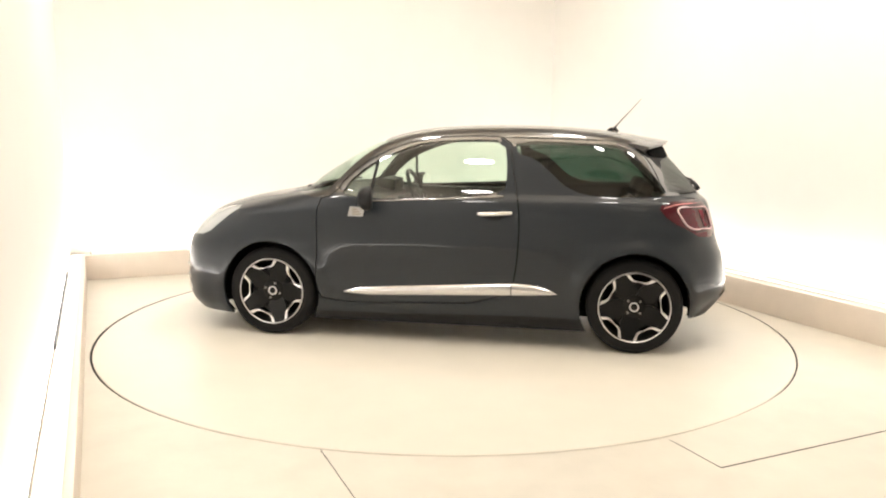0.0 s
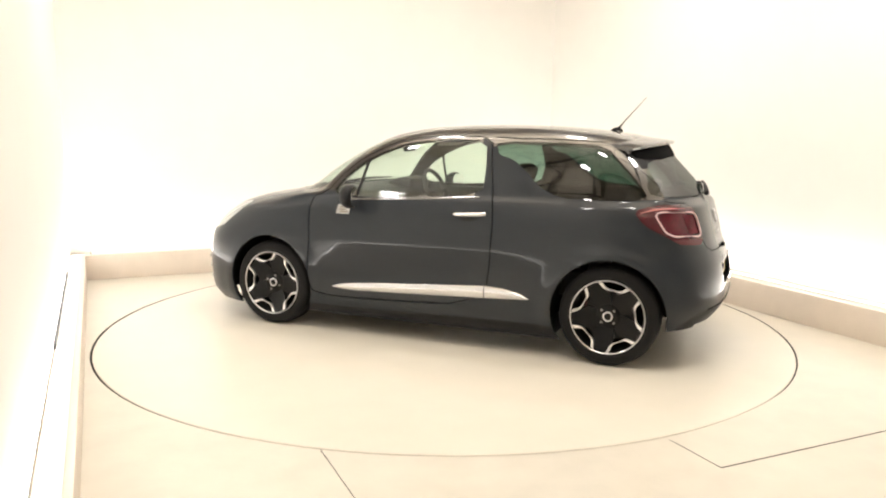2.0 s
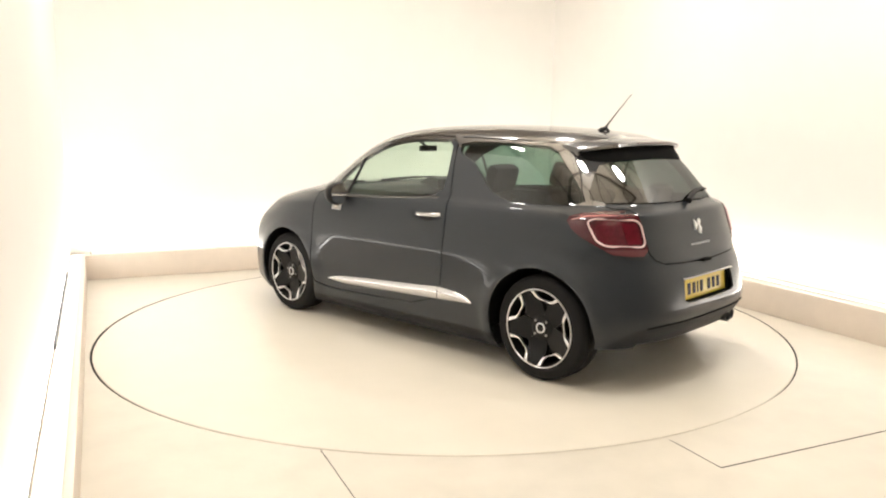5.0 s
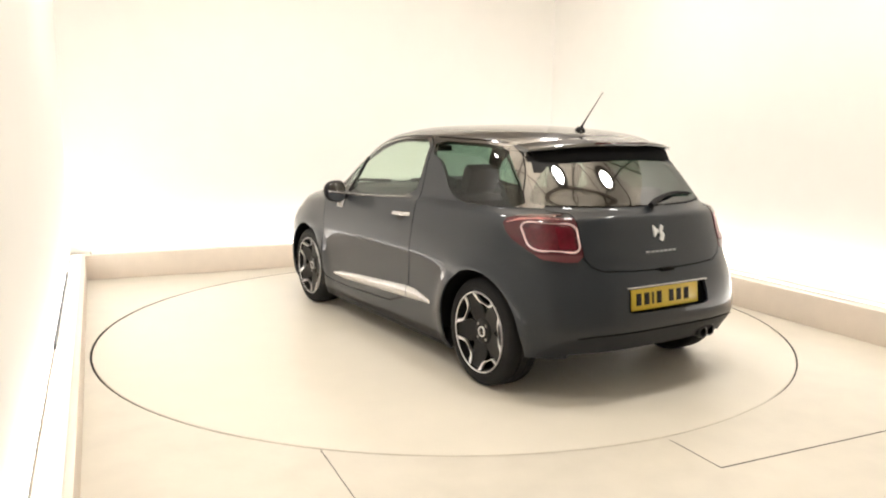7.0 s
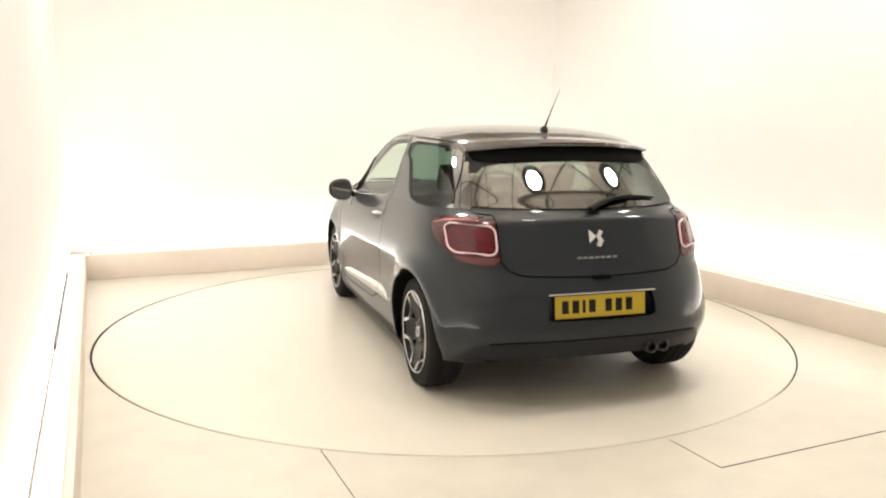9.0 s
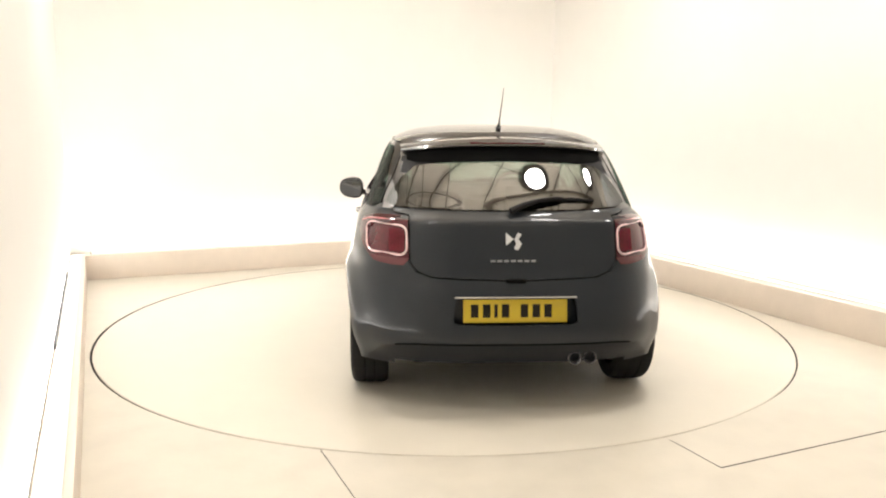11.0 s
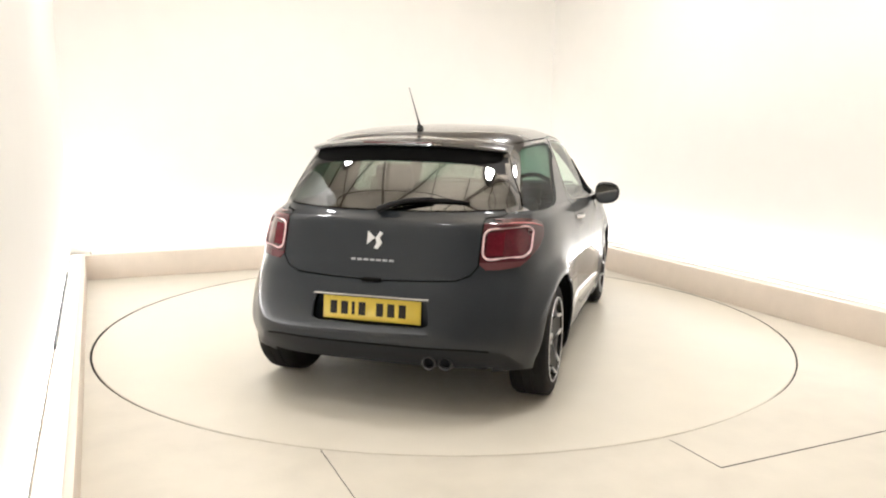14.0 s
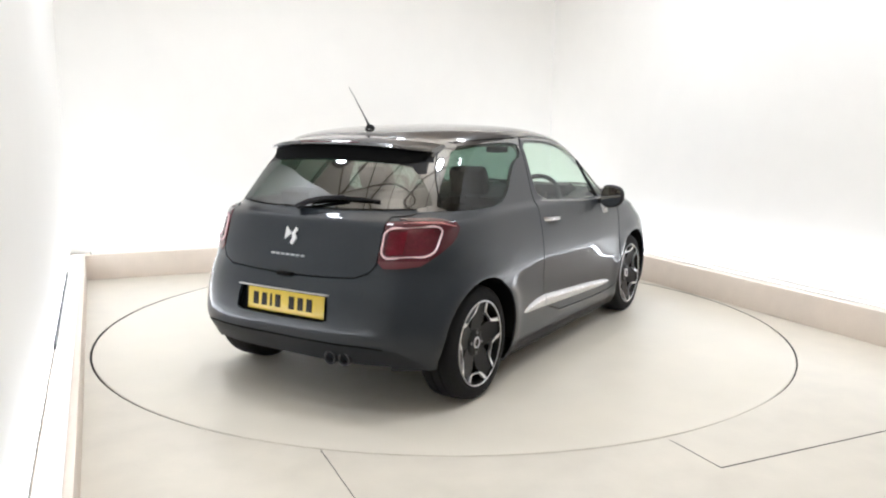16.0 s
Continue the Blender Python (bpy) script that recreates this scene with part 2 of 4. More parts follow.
def build_walls():
    def slab(name, lo, hi, material, label, bevel=0.0):
        bm = bmesh.new()
        box(bm, lo, hi, bevel)
        return booth_part(name, bm, material, label=label)
    t = 0.12
    slab("wall_back", (U0 - KD - t, W1 + KD, 0), (U1 + KR + t, W1 + KD + t, WALL_H), M_WALL, "plain white painted studio back wall")
    slab("wall_left", (U0 - KD - t, FRONT_W, 0), (U0 - KD, W1 + KD, WALL_H), M_WALL, "plain white painted studio side wall")
    slab("wall_right", (U1 + KR, FRONT_W, 0), (U1 + KR + t, W1 + KD, WALL_H), M_WALL, "plain white painted studio side wall")
    # unseen wall behind the camera, added to shape reflections and fill
    slab("added_front_wall", (U0 - KD - t, FRONT_W - t, 0), (U1 + KR + t, FRONT_W, WALL_H), M_FRONT, "unseen grey wall added behind the camera")
    slab("plinth_back", (U0 - KD, W1, 0), (U1 + KR, W1 + KD, KH), M_KERB, "low white plinth along the back wall", 0.012)
    slab("plinth_left", (U0 - KD, FRONT_W, 0), (U0, W1 - 0.002, KH), M_KERB, "low white plinth along the side wall", 0.012)
    slab("plinth_right", (U1, FRONT_W, 0), (U1 + KR, W1 - 0.002, KH), M_KERB, "low white plinth along the side wall", 0.012)
    slab("plinth_joint", (U0 - 0.1345, -0.62, KH - 0.001), (U0 - 0.1265, 1.66, KH + 0.030), M_GAP, "thin dark joint between plinth and wall")
    # the shed round the booth
    top = CEIL
    slab("shed_wall_front", (U0 - 6, FRONT_W - 4.2, 0), (U1 + 6, FRONT_W - 4.0, top), M_DIM, "dim beige shed wall")
    slab("shed_wall_back", (U0 - 6, W1 + 0.6, 0), (U1 + 6, W1 + 0.8, top), M_DIM, "dim beige shed wall")
    slab("shed_wall_left", (U0 - 6.2, FRONT_W - 4.2, 0), (U0 - 6.0, W1 + 0.8, top), M_DIM, "dim beige shed wall")
    slab("shed_wall_right", (U1 + 6.0, FRONT_W - 4.2, 0), (U1 + 6.2, W1 + 0.8, top), M_DIM, "dim beige shed wall")
    bm = bmesh.new()
    box(bm, (U0 - 6.2, FRONT_W - 4.2, top), (U1 + 6.2, W1 + 0.8, top + 0.1))
    booth_part("ceiling", bm, M_ROOFSHEET, label="beige shed roof sheets")
    bm = bmesh.new()
    k = -9.0
    while k < W1 + 0.5:      # purlins and crossed bracing under the sheets
        box(bm, (U0 - 5.9, k, top - 0.13), (U1 + 5.9, k + 0.07, top - 0.001))
        k += 1.5
    for k in range(-7, 8):
        for turn in (42, -42):
            m = Matrix.Translation((k * 1.9, -2.0, top - 0.16)) @ Matrix.Rotation(radians(turn), 4, "Z")
            box(bm, (-0.016, -4.2, -0.02), (0.016, 4.2, 0.025), 0.0, m)
    booth_part("ceiling_beams", bm, M_STEEL, label="dark steel purlins and crossed bracing")


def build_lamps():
    """Round high-bay lamps over the booth, and unseen ones added over the shed round it; each a housing and a glowing
    disc.
    """
    first = tagged(new("high_bay_lamp"), "round high-bay lamp with pale reflector hanging from roof, added where outside the booth", "lamp", "high-bay lamps")
    bm = bmesh.new()
    lathe(bm, [(0.28, 0.0), (0.295, 0.0), (0.26, 0.11), (0.12, 0.20), (0.075, 0.22), (0.075, 0.31), (0.001, 0.31)], 40, "z")
    part("housing", bm, M_DIM, first)
    bm = bmesh.new()
    tube(bm, [(0, 0, 0.30), (0, 0, CEIL - LAMP_Z)], 0.012, 8)
    part("stem", bm, M_STEEL, first)
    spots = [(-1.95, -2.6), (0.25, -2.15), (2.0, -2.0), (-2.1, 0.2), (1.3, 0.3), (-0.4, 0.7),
             # unseen lamps outside the booth, added to brighten the roof sheets
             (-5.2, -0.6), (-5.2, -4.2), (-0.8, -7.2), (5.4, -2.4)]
    for i, (u, w) in enumerate(spots):
        p = rp(u, w, LAMP_Z)
        if i == 0:
            first.matrix_basis = Matrix.Translation(p)
        else:
            copy_thing(first, Matrix.Translation(p))
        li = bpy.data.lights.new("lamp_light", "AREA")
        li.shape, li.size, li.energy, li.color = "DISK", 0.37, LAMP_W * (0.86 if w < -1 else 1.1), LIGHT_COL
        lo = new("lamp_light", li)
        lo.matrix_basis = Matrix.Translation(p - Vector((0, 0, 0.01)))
        up = bpy.data.lights.new("roof_fill_light", "AREA")      # upward fill, added to brighten the roof sheets
        up.shape, up.size, up.energy, up.color = "DISK", 0.22, ROOF_FILL, LIGHT_COL
        uo = new("roof_fill_light", up)
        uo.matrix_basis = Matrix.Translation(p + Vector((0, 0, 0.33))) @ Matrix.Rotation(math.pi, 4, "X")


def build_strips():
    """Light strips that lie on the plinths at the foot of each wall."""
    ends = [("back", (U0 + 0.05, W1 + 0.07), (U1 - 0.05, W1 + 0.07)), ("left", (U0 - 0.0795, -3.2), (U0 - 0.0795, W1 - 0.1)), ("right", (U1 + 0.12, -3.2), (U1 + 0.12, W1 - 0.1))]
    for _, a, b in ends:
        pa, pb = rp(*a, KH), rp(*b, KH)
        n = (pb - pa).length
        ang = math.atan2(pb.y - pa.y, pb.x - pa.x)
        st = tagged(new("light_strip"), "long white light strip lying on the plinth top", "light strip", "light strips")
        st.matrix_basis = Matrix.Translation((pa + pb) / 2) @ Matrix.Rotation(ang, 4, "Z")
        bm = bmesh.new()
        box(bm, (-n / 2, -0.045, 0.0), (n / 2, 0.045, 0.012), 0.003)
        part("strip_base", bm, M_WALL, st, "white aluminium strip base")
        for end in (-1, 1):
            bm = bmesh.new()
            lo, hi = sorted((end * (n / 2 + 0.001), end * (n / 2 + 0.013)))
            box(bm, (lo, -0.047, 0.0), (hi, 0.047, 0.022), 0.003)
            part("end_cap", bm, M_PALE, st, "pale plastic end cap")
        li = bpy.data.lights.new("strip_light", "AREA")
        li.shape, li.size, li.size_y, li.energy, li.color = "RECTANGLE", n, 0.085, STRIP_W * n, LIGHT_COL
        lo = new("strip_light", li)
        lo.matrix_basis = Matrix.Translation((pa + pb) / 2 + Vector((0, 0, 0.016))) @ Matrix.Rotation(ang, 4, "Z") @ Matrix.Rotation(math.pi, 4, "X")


# the second value feeds the upward fill added under the roof sheets
LAMP_W, ROOF_FILL, STRIP_W, LIGHT_COL = 30.0, 66.0, 6.2, (1.0, 0.972, 0.895)
build_floor()
turntable = build_turntable()
build_walls()
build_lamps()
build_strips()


# ---- the car: skin ----
car = tagged(new("hatchback_car"), "dark grey metallic three-door hatchback with black roof on turntable", "car")
WB = 1.232                   # half the wheelbase
# level by level: z, nose x, tail x, half width, front corner, rear corner, nose power, tail power
LEVELS = [
    (0.130, 1.965, -1.60, 0.786, 1.20, -1.15, 3.6, 4.0),
    (0.20, 2.02, -1.73, 0.824, 1.15, -1.12, 3.7, 3.6),
    (0.28, 2.04, -1.815, 0.840, 1.1, -1.1, 3.7, 3.3),
    (0.38, 2.047, -1.872, 0.853, 1.05, -1.05, 3.7, 3.5),
    (0.50, 2.045, -1.868, 0.860, 1.0, -1.0, 3.7, 3.5),
    (0.62, 2.03, -1.842, 0.860, 0.95, -0.95, 3.6, 3.45),
    (0.72, 1.978, -1.802, 0.853, 0.9, -0.9, 3.4, 3.45),
    (0.80, 1.895, -1.780, 0.843, 0.8, -0.9, 3.2, 3.55),
    (0.87, 1.765, -1.759, 0.830, 0.7, -0.85, 3.2, 3.6),
    (0.93, 1.56, -1.742, 0.814, 0.5, -0.85, 3.0, 3.6),
    (0.975, 1.29, -1.724, 0.797, 0.4, -0.8, 3.4, 3.6),
    (1.005, 1.17, -1.691, 0.771, 0.3, -0.92, 3.5, 3.0),
    (1.030, 1.10, -1.670, 0.757, 0.2, -1.02, 3.6, 2.65),
    (1.12, 0.98, -1.595, 0.722, 0.0, -1.02, 3.8, 2.55),
    (1.222, 0.82, -1.501, 0.686, -0.1, -0.97, 3.8, 2.55),
    (1.311, 0.66, -1.411, 0.648, -0.2, -0.91, 3.8, 2.55),
    (1.374, 0.51, -1.335, 0.606, -0.25, -0.83, 3.7, 2.55),
    (1.412, 0.39, -1.22, 0.546, -0.3, -0.68, 3.4, 2.55),
    (1.439, 0.26, -1.02, 0.462, -0.3, -0.55, 3.0, 2.5),
    (1.457, 0.09, -0.80, 0.340, -0.3, -0.42, 2.5, 2.4),
    (1.467, -0.11, -0.60, 0.180, -0.32, -0.40, 2.2, 2.2),
    (1.471, -0.28, -0.42, 0.000, -0.34, -0.36, 2.0, 2.0),
]
SUB = 5


def spline(table, s):
    """Catmull-Rom along the rows of a table at the row number s."""
    i = min(int(s), len(table) - 2)
    f = s - i
    p1, p2 = np.array(table[i]), np.array(table[i + 1])
    p0 = np.array(table[i - 1]) if i > 0 else 2 * p1 - p2
    p3 = np.array(table[i + 2]) if i + 2 < len(table) else 2 * p2 - p1
    m1, m2 = (p2 - p0) / 2, (p3 - p1) / 2
    return (2 * f**3 - 3 * f**2 + 1) * p1 + (f**3 - 2 * f**2 + f) * m1 + (-2 * f**3 + 3 * f**2) * p2 + (f**3 - f**2) * m2


def level_at(z):
    lo, hi = 0.0, len(LEVELS) - 1.0
    for _ in range(40):
        mid = (lo + hi) / 2
        if spline(LEVELS, mid)[0] < z:
            lo = mid
        else:
            hi = mid
    return spline(LEVELS, lo)


def swell(x, z):
    """Wheel-arch lips, the tucked waist and the shoulder crease."""
    d = 0.0
    for cx in (-WB, WB):
        r = math.hypot(x - cx, z - 0.31)
        d += (0.026 if cx < 0 else 0.016) * math.exp(-((r - 0.37) / 0.06) ** 2)
    mid = min(1.0, max(0.0, (0.98 - x) / 0.52)) if x > 0 else min(1.0, max(0.0, (0.88 + x) / 0.5))
    mid = mid * mid * (3 - 2 * mid)
    up = min(1.0, max(0.0, (0.665 - z) / 0.13))
    low = min(1.0, max(0.0, (z - 0.25) / 0.22))
    d -= 0.011 * mid * up * (2 - up) * low * low * (3 - 2 * low)
    return d


def outline(row, nf=30, nm=70, nr=30):
    z, xf, xr, b, cf, cr, pf, pr = row
    b = max(b, 0.0)
    pts = []
    for i in range(nf):
        a = (math.pi / 2) * i / nf
        pts.append((cf + (xf - cf) * math.cos(a) ** (2 / pf), b * math.sin(a) ** (2 / pf)))
    for i in range(nm):
        pts.append((cf + (cr - cf) * i / nm, b))
    for i in range(nr + 1):
        a = (math.pi / 2) * i / nr
        ca = max(0.0, math.cos(math.pi / 2 - a))
        sa = max(0.0, math.sin(math.pi / 2 - a))
        pts.append((cr + (xr - cr) * ca ** (2 / pr), b * sa ** (2 / pr)))
    return [(x, y + (swell(x, z) * min(1, y / 0.6) if z < 1.0 else 0.0), z) for x, y in pts]


def skin_half():
    bm = bmesh.new()
    rows = []
    n = (len(LEVELS) - 1) * SUB
    for k in range(n + 1):
        rows.append([bm.verts.new(p) for p in outline(spline(LEVELS, k / SUB))])
    for a, b in zip(rows, rows[1:]):
        for i in range(len(a) - 1):
            bm.faces.new((a[i], a[i + 1], b[i + 1], b[i]))
    bmesh.ops.remove_doubles(bm, verts=bm.verts, dist=1e-5)
    for f in bm.faces:
        if f.normal.length == 0:
            f.normal_update()
    bmesh.ops.recalc_face_normals(bm, faces=bm.faces)
    if sum(f.normal.y for f in bm.faces) < 0:
        bmesh.ops.reverse_faces(bm, faces=bm.faces)
    return bm


def cut(bm, poly, ax, where):
    """Cut the faces that pass where() along a closed outline in the plane of the axes ax (x-z or y-z)."""
    out = 3 - ax[0] - ax[1]
    n = len(poly)
    for i in range(n):
        p, q = poly[i], poly[(i + 1) % n]
        d = (q[0] - p[0], q[1] - p[1])
        if math.hypot(*d) < 1e-6:
            continue
        co, no = Vector((0, 0, 0)), Vector((0, 0, 0))
        co[ax[0]], co[ax[1]] = p
        no[ax[0]], no[ax[1]] = -d[1], d[0]
        lo = [min(p[k], q[k]) - 0.004 for k in (0, 1)]
        hi = [max(p[k], q[k]) + 0.004 for k in (0, 1)]
        faces = []
        for f in bm.faces:
            if not where(f):
                continue
            c0 = [w.co[ax[0]] for w in f.verts]
            c1 = [w.co[ax[1]] for w in f.verts]
            if max(c0) < lo[0] or min(c0) > hi[0] or max(c1) < lo[1] or min(c1) > hi[1]:
                continue
            faces.append(f)
        geom = set(faces)
        for f in faces:
            geom.update(f.edges)
            geom.update(f.verts)
        bmesh.ops.bisect_plane(bm, geom=list(geom), dist=1e-5, plane_co=co, plane_no=no.normalized())


def inside(poly, a, b):
    r = False
    n = len(poly)
    for i in range(n):
        x0, y0 = poly[i]
        x1, y1 = poly[(i + 1) % n]
        if (y0 > b) != (y1 > b) and a < (x1 - x0) * (b - y0) / (y1 - y0) + x0:
            r = not r
    return r


def inset(poly, d):
    """Shrink an outline by d (grow, if d is negative)."""
    n = len(poly)
    area = sum(poly[i][0] * poly[(i + 1) % n][1] - poly[(i + 1) % n][0] * poly[i][1] for i in range(n))
    sgn = 1 if area > 0 else -1
    res = []
    for i in range(n):
        p0, p1, p2 = (Vector(poly[j % n]) for j in (i - 1, i, i + 1))
        e0, e1 = (p1 - p0).normalized(), (p2 - p1).normalized()
        n0, n1 = Vector((-e0.y, e0.x)) * sgn, Vector((-e1.y, e1.x)) * sgn
        m = n0 + n1
        k = max(0.35, m.length_squared / 2)
        res.append(tuple(p1 + m * (d / k)))
    return res


def smooth_poly(poly, rounds=2):
    """Round the corners of an outline by corner cutting."""
    for _ in range(rounds):
        res = []
        n = len(poly)
        for i in range(n):
            p, q = Vector(poly[i]), Vector(poly[(i + 1) % n])
            res += [tuple(p.lerp(q, 0.22)), tuple(p.lerp(q, 0.78))]
        poly = res
    return poly


def circle(cx, cz, r, n=36):
    return [(cx + r * math.cos(2 * math.pi * i / n), cz + r * math.sin(2 * math.pi * i / n)) for i in range(n)]


# outlines in the side view (x, z)
DOOR_WIN = smooth_poly([(0.745, 0.985), (0.70, 1.075), (0.60, 1.165), (0.49, 1.235), (0.30, 1.315), (0.13, 1.352), (-0.10, 1.368), (-0.36, 1.366), (-0.385, 1.18), (-0.375, 1.012), (0.10, 0.985), (0.45, 0.968)], 1)
QUARTER = smooth_poly([(-0.425, 1.362), (-0.452, 1.275), (-0.56, 1.25), (-0.665, 1.165), (-0.765, 1.072), (-0.90, 1.018), (-1.15, 1.012), (-1.42, 1.020), (-1.355, 1.12), (-1.26, 1.22), (-1.14, 1.338), (-0.95, 1.352)], 1)
DOOR = smooth_poly([(0.90, 0.955), (0.885, 0.60), (0.905, 0.30), (0.70, 0.255), (-0.43, 0.303), (-0.475, 0.60), (-0.482, 0.85), (-0.458, 1.02), (-0.42, 1.20), (-0.398, 1.385), (-0.10, 1.392), (0.14, 1.374), (0.33, 1.335), (0.52, 1.255), (0.63, 1.185), (0.74, 1.085), (0.80, 0.985)], 1)
ROOF_SIDE = [(0.62, 1.50), (0.42, 1.345), (0.14, 1.374), (-0.10, 1.392), (-0.40, 1.385), (-0.95, 1.372), (-1.315, 1.345), (-1.42, 1.34), (-1.42, 1.5)]
HEADLAMP = smooth_poly([(1.74, 0.685), (1.95, 0.665), (1.99, 0.72), (1.80, 0.822), (1.64, 0.872), (1.48, 0.895), (1.61, 0.80)], 1)
ARCH_R, ARCH_F = circle(-WB, 0.315, 0.352), circle(WB, 0.315, 0.352)
LAMP_SIDE = smooth_poly([(-1.35, 0.958), (-1.46, 0.990), (-1.62, 0.993), (-1.9, 0.993), (-1.9, 0.760), (-1.64, 0.755), (-1.55, 0.81), (-1.42, 0.875)], 1)
# outlines in the rear view (y, z), the left half
REAR_WIN = [(-0.02, 1.274), (0.34, 1.265), (0.495, 1.236), (0.562, 1.18), (0.625, 1.10), (0.648, 1.052), (0.60, 1.036), (0.3, 1.030), (-0.02, 1.028)]
GATE = [(-0.02, 1.024), (0.3, 1.026), (0.60, 1.032), (0.66, 1.046), (0.60, 1.005), (0.53, 0.998), (0.525, 0.775), (0.49, 0.730), (0.42, 0.705), (0.25, 0.697), (-0.02, 0.690)]
RECESS = [(-0.02, 0.612), (0.292, 0.612), (0.306, 0.565), (0.312, 0.492), (0.28, 0.478), (-0.02, 0.474)]
LAMP_REAR = [(0.525, 0.978), (0.72, 0.985), (0.85, 0.990), (0.85, 0.75), (0.56, 0.755), (0.525, 0.79)]
def rounded(y0, y1, z0, z1, r, skew=0.0, n=5):
    """A rectangle with round corners; skew lifts its outer end."""
    pts = []
    for cy, cz, a0 in ((y1 - r, z1 - r, 0), (y0 + r, z1 - r, 90), (y0 + r, z0 + r, 180), (y1 - r, z0 + r, 270)):
        for i in range(n + 1):
            a = radians(a0 + 90 * i / n)
            pts.append((cy + r * math.cos(a), cz + r * math.sin(a) + skew * (cy - y0) / (y1 - y0)))
    return pts


LAMP_IN = rounded(0.541, 0.746, 0.806, 0.950, 0.038, 0.008)
LAMP_LOW = [(0.5, 0.793), (0.9, 0.793), (0.9, 0.6), (0.5, 0.6)]
BOTTOM = [(-0.02, 0.268), (0.60, 0.268), (0.60, 0.245), (0.9, 0.245), (0.9, 0.0), (-0.02, 0.0)]
DIFFUSER = [(-0.02, 0.375), (0.58, 0.372), (0.66, 0.352), (0.74, 0.27), (0.78, 0.1), (-0.02, 0.1)]
SILL = [(-0.95, 0.218), (-0.42, 0.213), (0.70, 0.188), (0.95, 0.190), (0.95, 0.0), (-0.95, 0.0)]
COWL = [(0.80, 0.965), (0.93, 0.968), (1.08, 0.985), (1.2, 1.02), (1.2, 1.2), (0.6, 1.2)]
SCREEN = [(-0.02, 1.375), (0.35, 1.370), (0.50, 1.345), (0.62, 1.15), (0.70, 1.0), (0.5, 0.99), (-0.02, 0.985)]


def rear(f):
    return f.calc_center_median().x < -1.15


def front(f):
    return f.calc_center_median().x > 0.2 and f.calc_center_median().z > 0.9


def side(f):
    return f.calc_center_median().y > 0.25


def region_of(c, n):
    """Which part of the car a face belongs to."""
    x, y, z = c
    if x < -1.55 and z < 0.268 and y < 0.60 or x < -1.5 and z < 0.245:
        return "none"
    s2, r2 = (x, z), (y, z)
    if y > 0.4 and (inside(ARCH_R, *s2) or inside(ARCH_F, *s2)):
        return "arch"
    if x < -1.15:
        if y < 0.53 or z > 1.0:
            if inside(REAR_WIN, *r2) and x < -1.2:
                return "rear_window"
        if inside(GATE_IN, *r2) and x < -1.5:
            return "tailgate"
        if inside(GATE_OUT, *r2) and x < -1.5:
            return "gap"
        if inside(RECESS, *r2) and x < -1.6:
            return "recess"
        if y > 0.5 and inside(LAMP_SIDE, *s2) and (x > -1.6 or inside(LAMP_REAR, *r2)) and z > 0.74 and y > 0.524:
            if z < 0.793 and x < -1.5:
                return "lamp_clear"
            return "lamp_inner" if x < -1.5 and inside(LAMP_IN, *r2) else "tail_lamp"
        if inside(DIFFUSER, *r2) and x < -1.5:
            return "diffuser"
    # low strip of the sill, split off to colour its shade
    if y > 0.5 and inside(SILL, *s2):
        return "sill_shade"
    if y > 0.4:
        if inside(DOOR_WIN, *s2):
            return "door_window"
        if inside(QUARTER, *s2):
            return "quarter_window"
        if inside(HEADLAMP, *s2):
            return "headlamp"
        if inside(DOOR_IN, *s2):
            return "pillar_trim" if z > 1.0 and not (x < -0.33) else "door"
        if inside(DOOR_OUT, *s2):
            return "gap"
    if x > 0.2 and z > 0.95 and inside(SCREEN, *r2):
        return "windscreen"
    # strip under the spoiler, kept apart to colour its shade
    if x < -1.25 and 1.2 < z < 1.312 and y < 0.56:
        return "header_shade"
    if z > 1.33 or (x < -1.2 and z > 1.2 and y < 0.45) or inside(ROOF_SIDE, *s2) or (x < -0.3 and z > 1.30 and y < 0.53):
        return "roof"
    if x < -1.1 and z > 1.022 and y > 0.4:
        return "rear_pillar"
    if (z > 1.02 and x > 0.3) or (y > 0.5 and inside(COWL, *s2)):
        return "windscreen_pillar"
    return "body_shell"


DOOR_IN, DOOR_OUT = inset(DOOR, 0.0042), inset(DOOR, -0.0042)
GATE_IN, GATE_OUT = inset(GATE, 0.003), inset(GATE, -0.004)


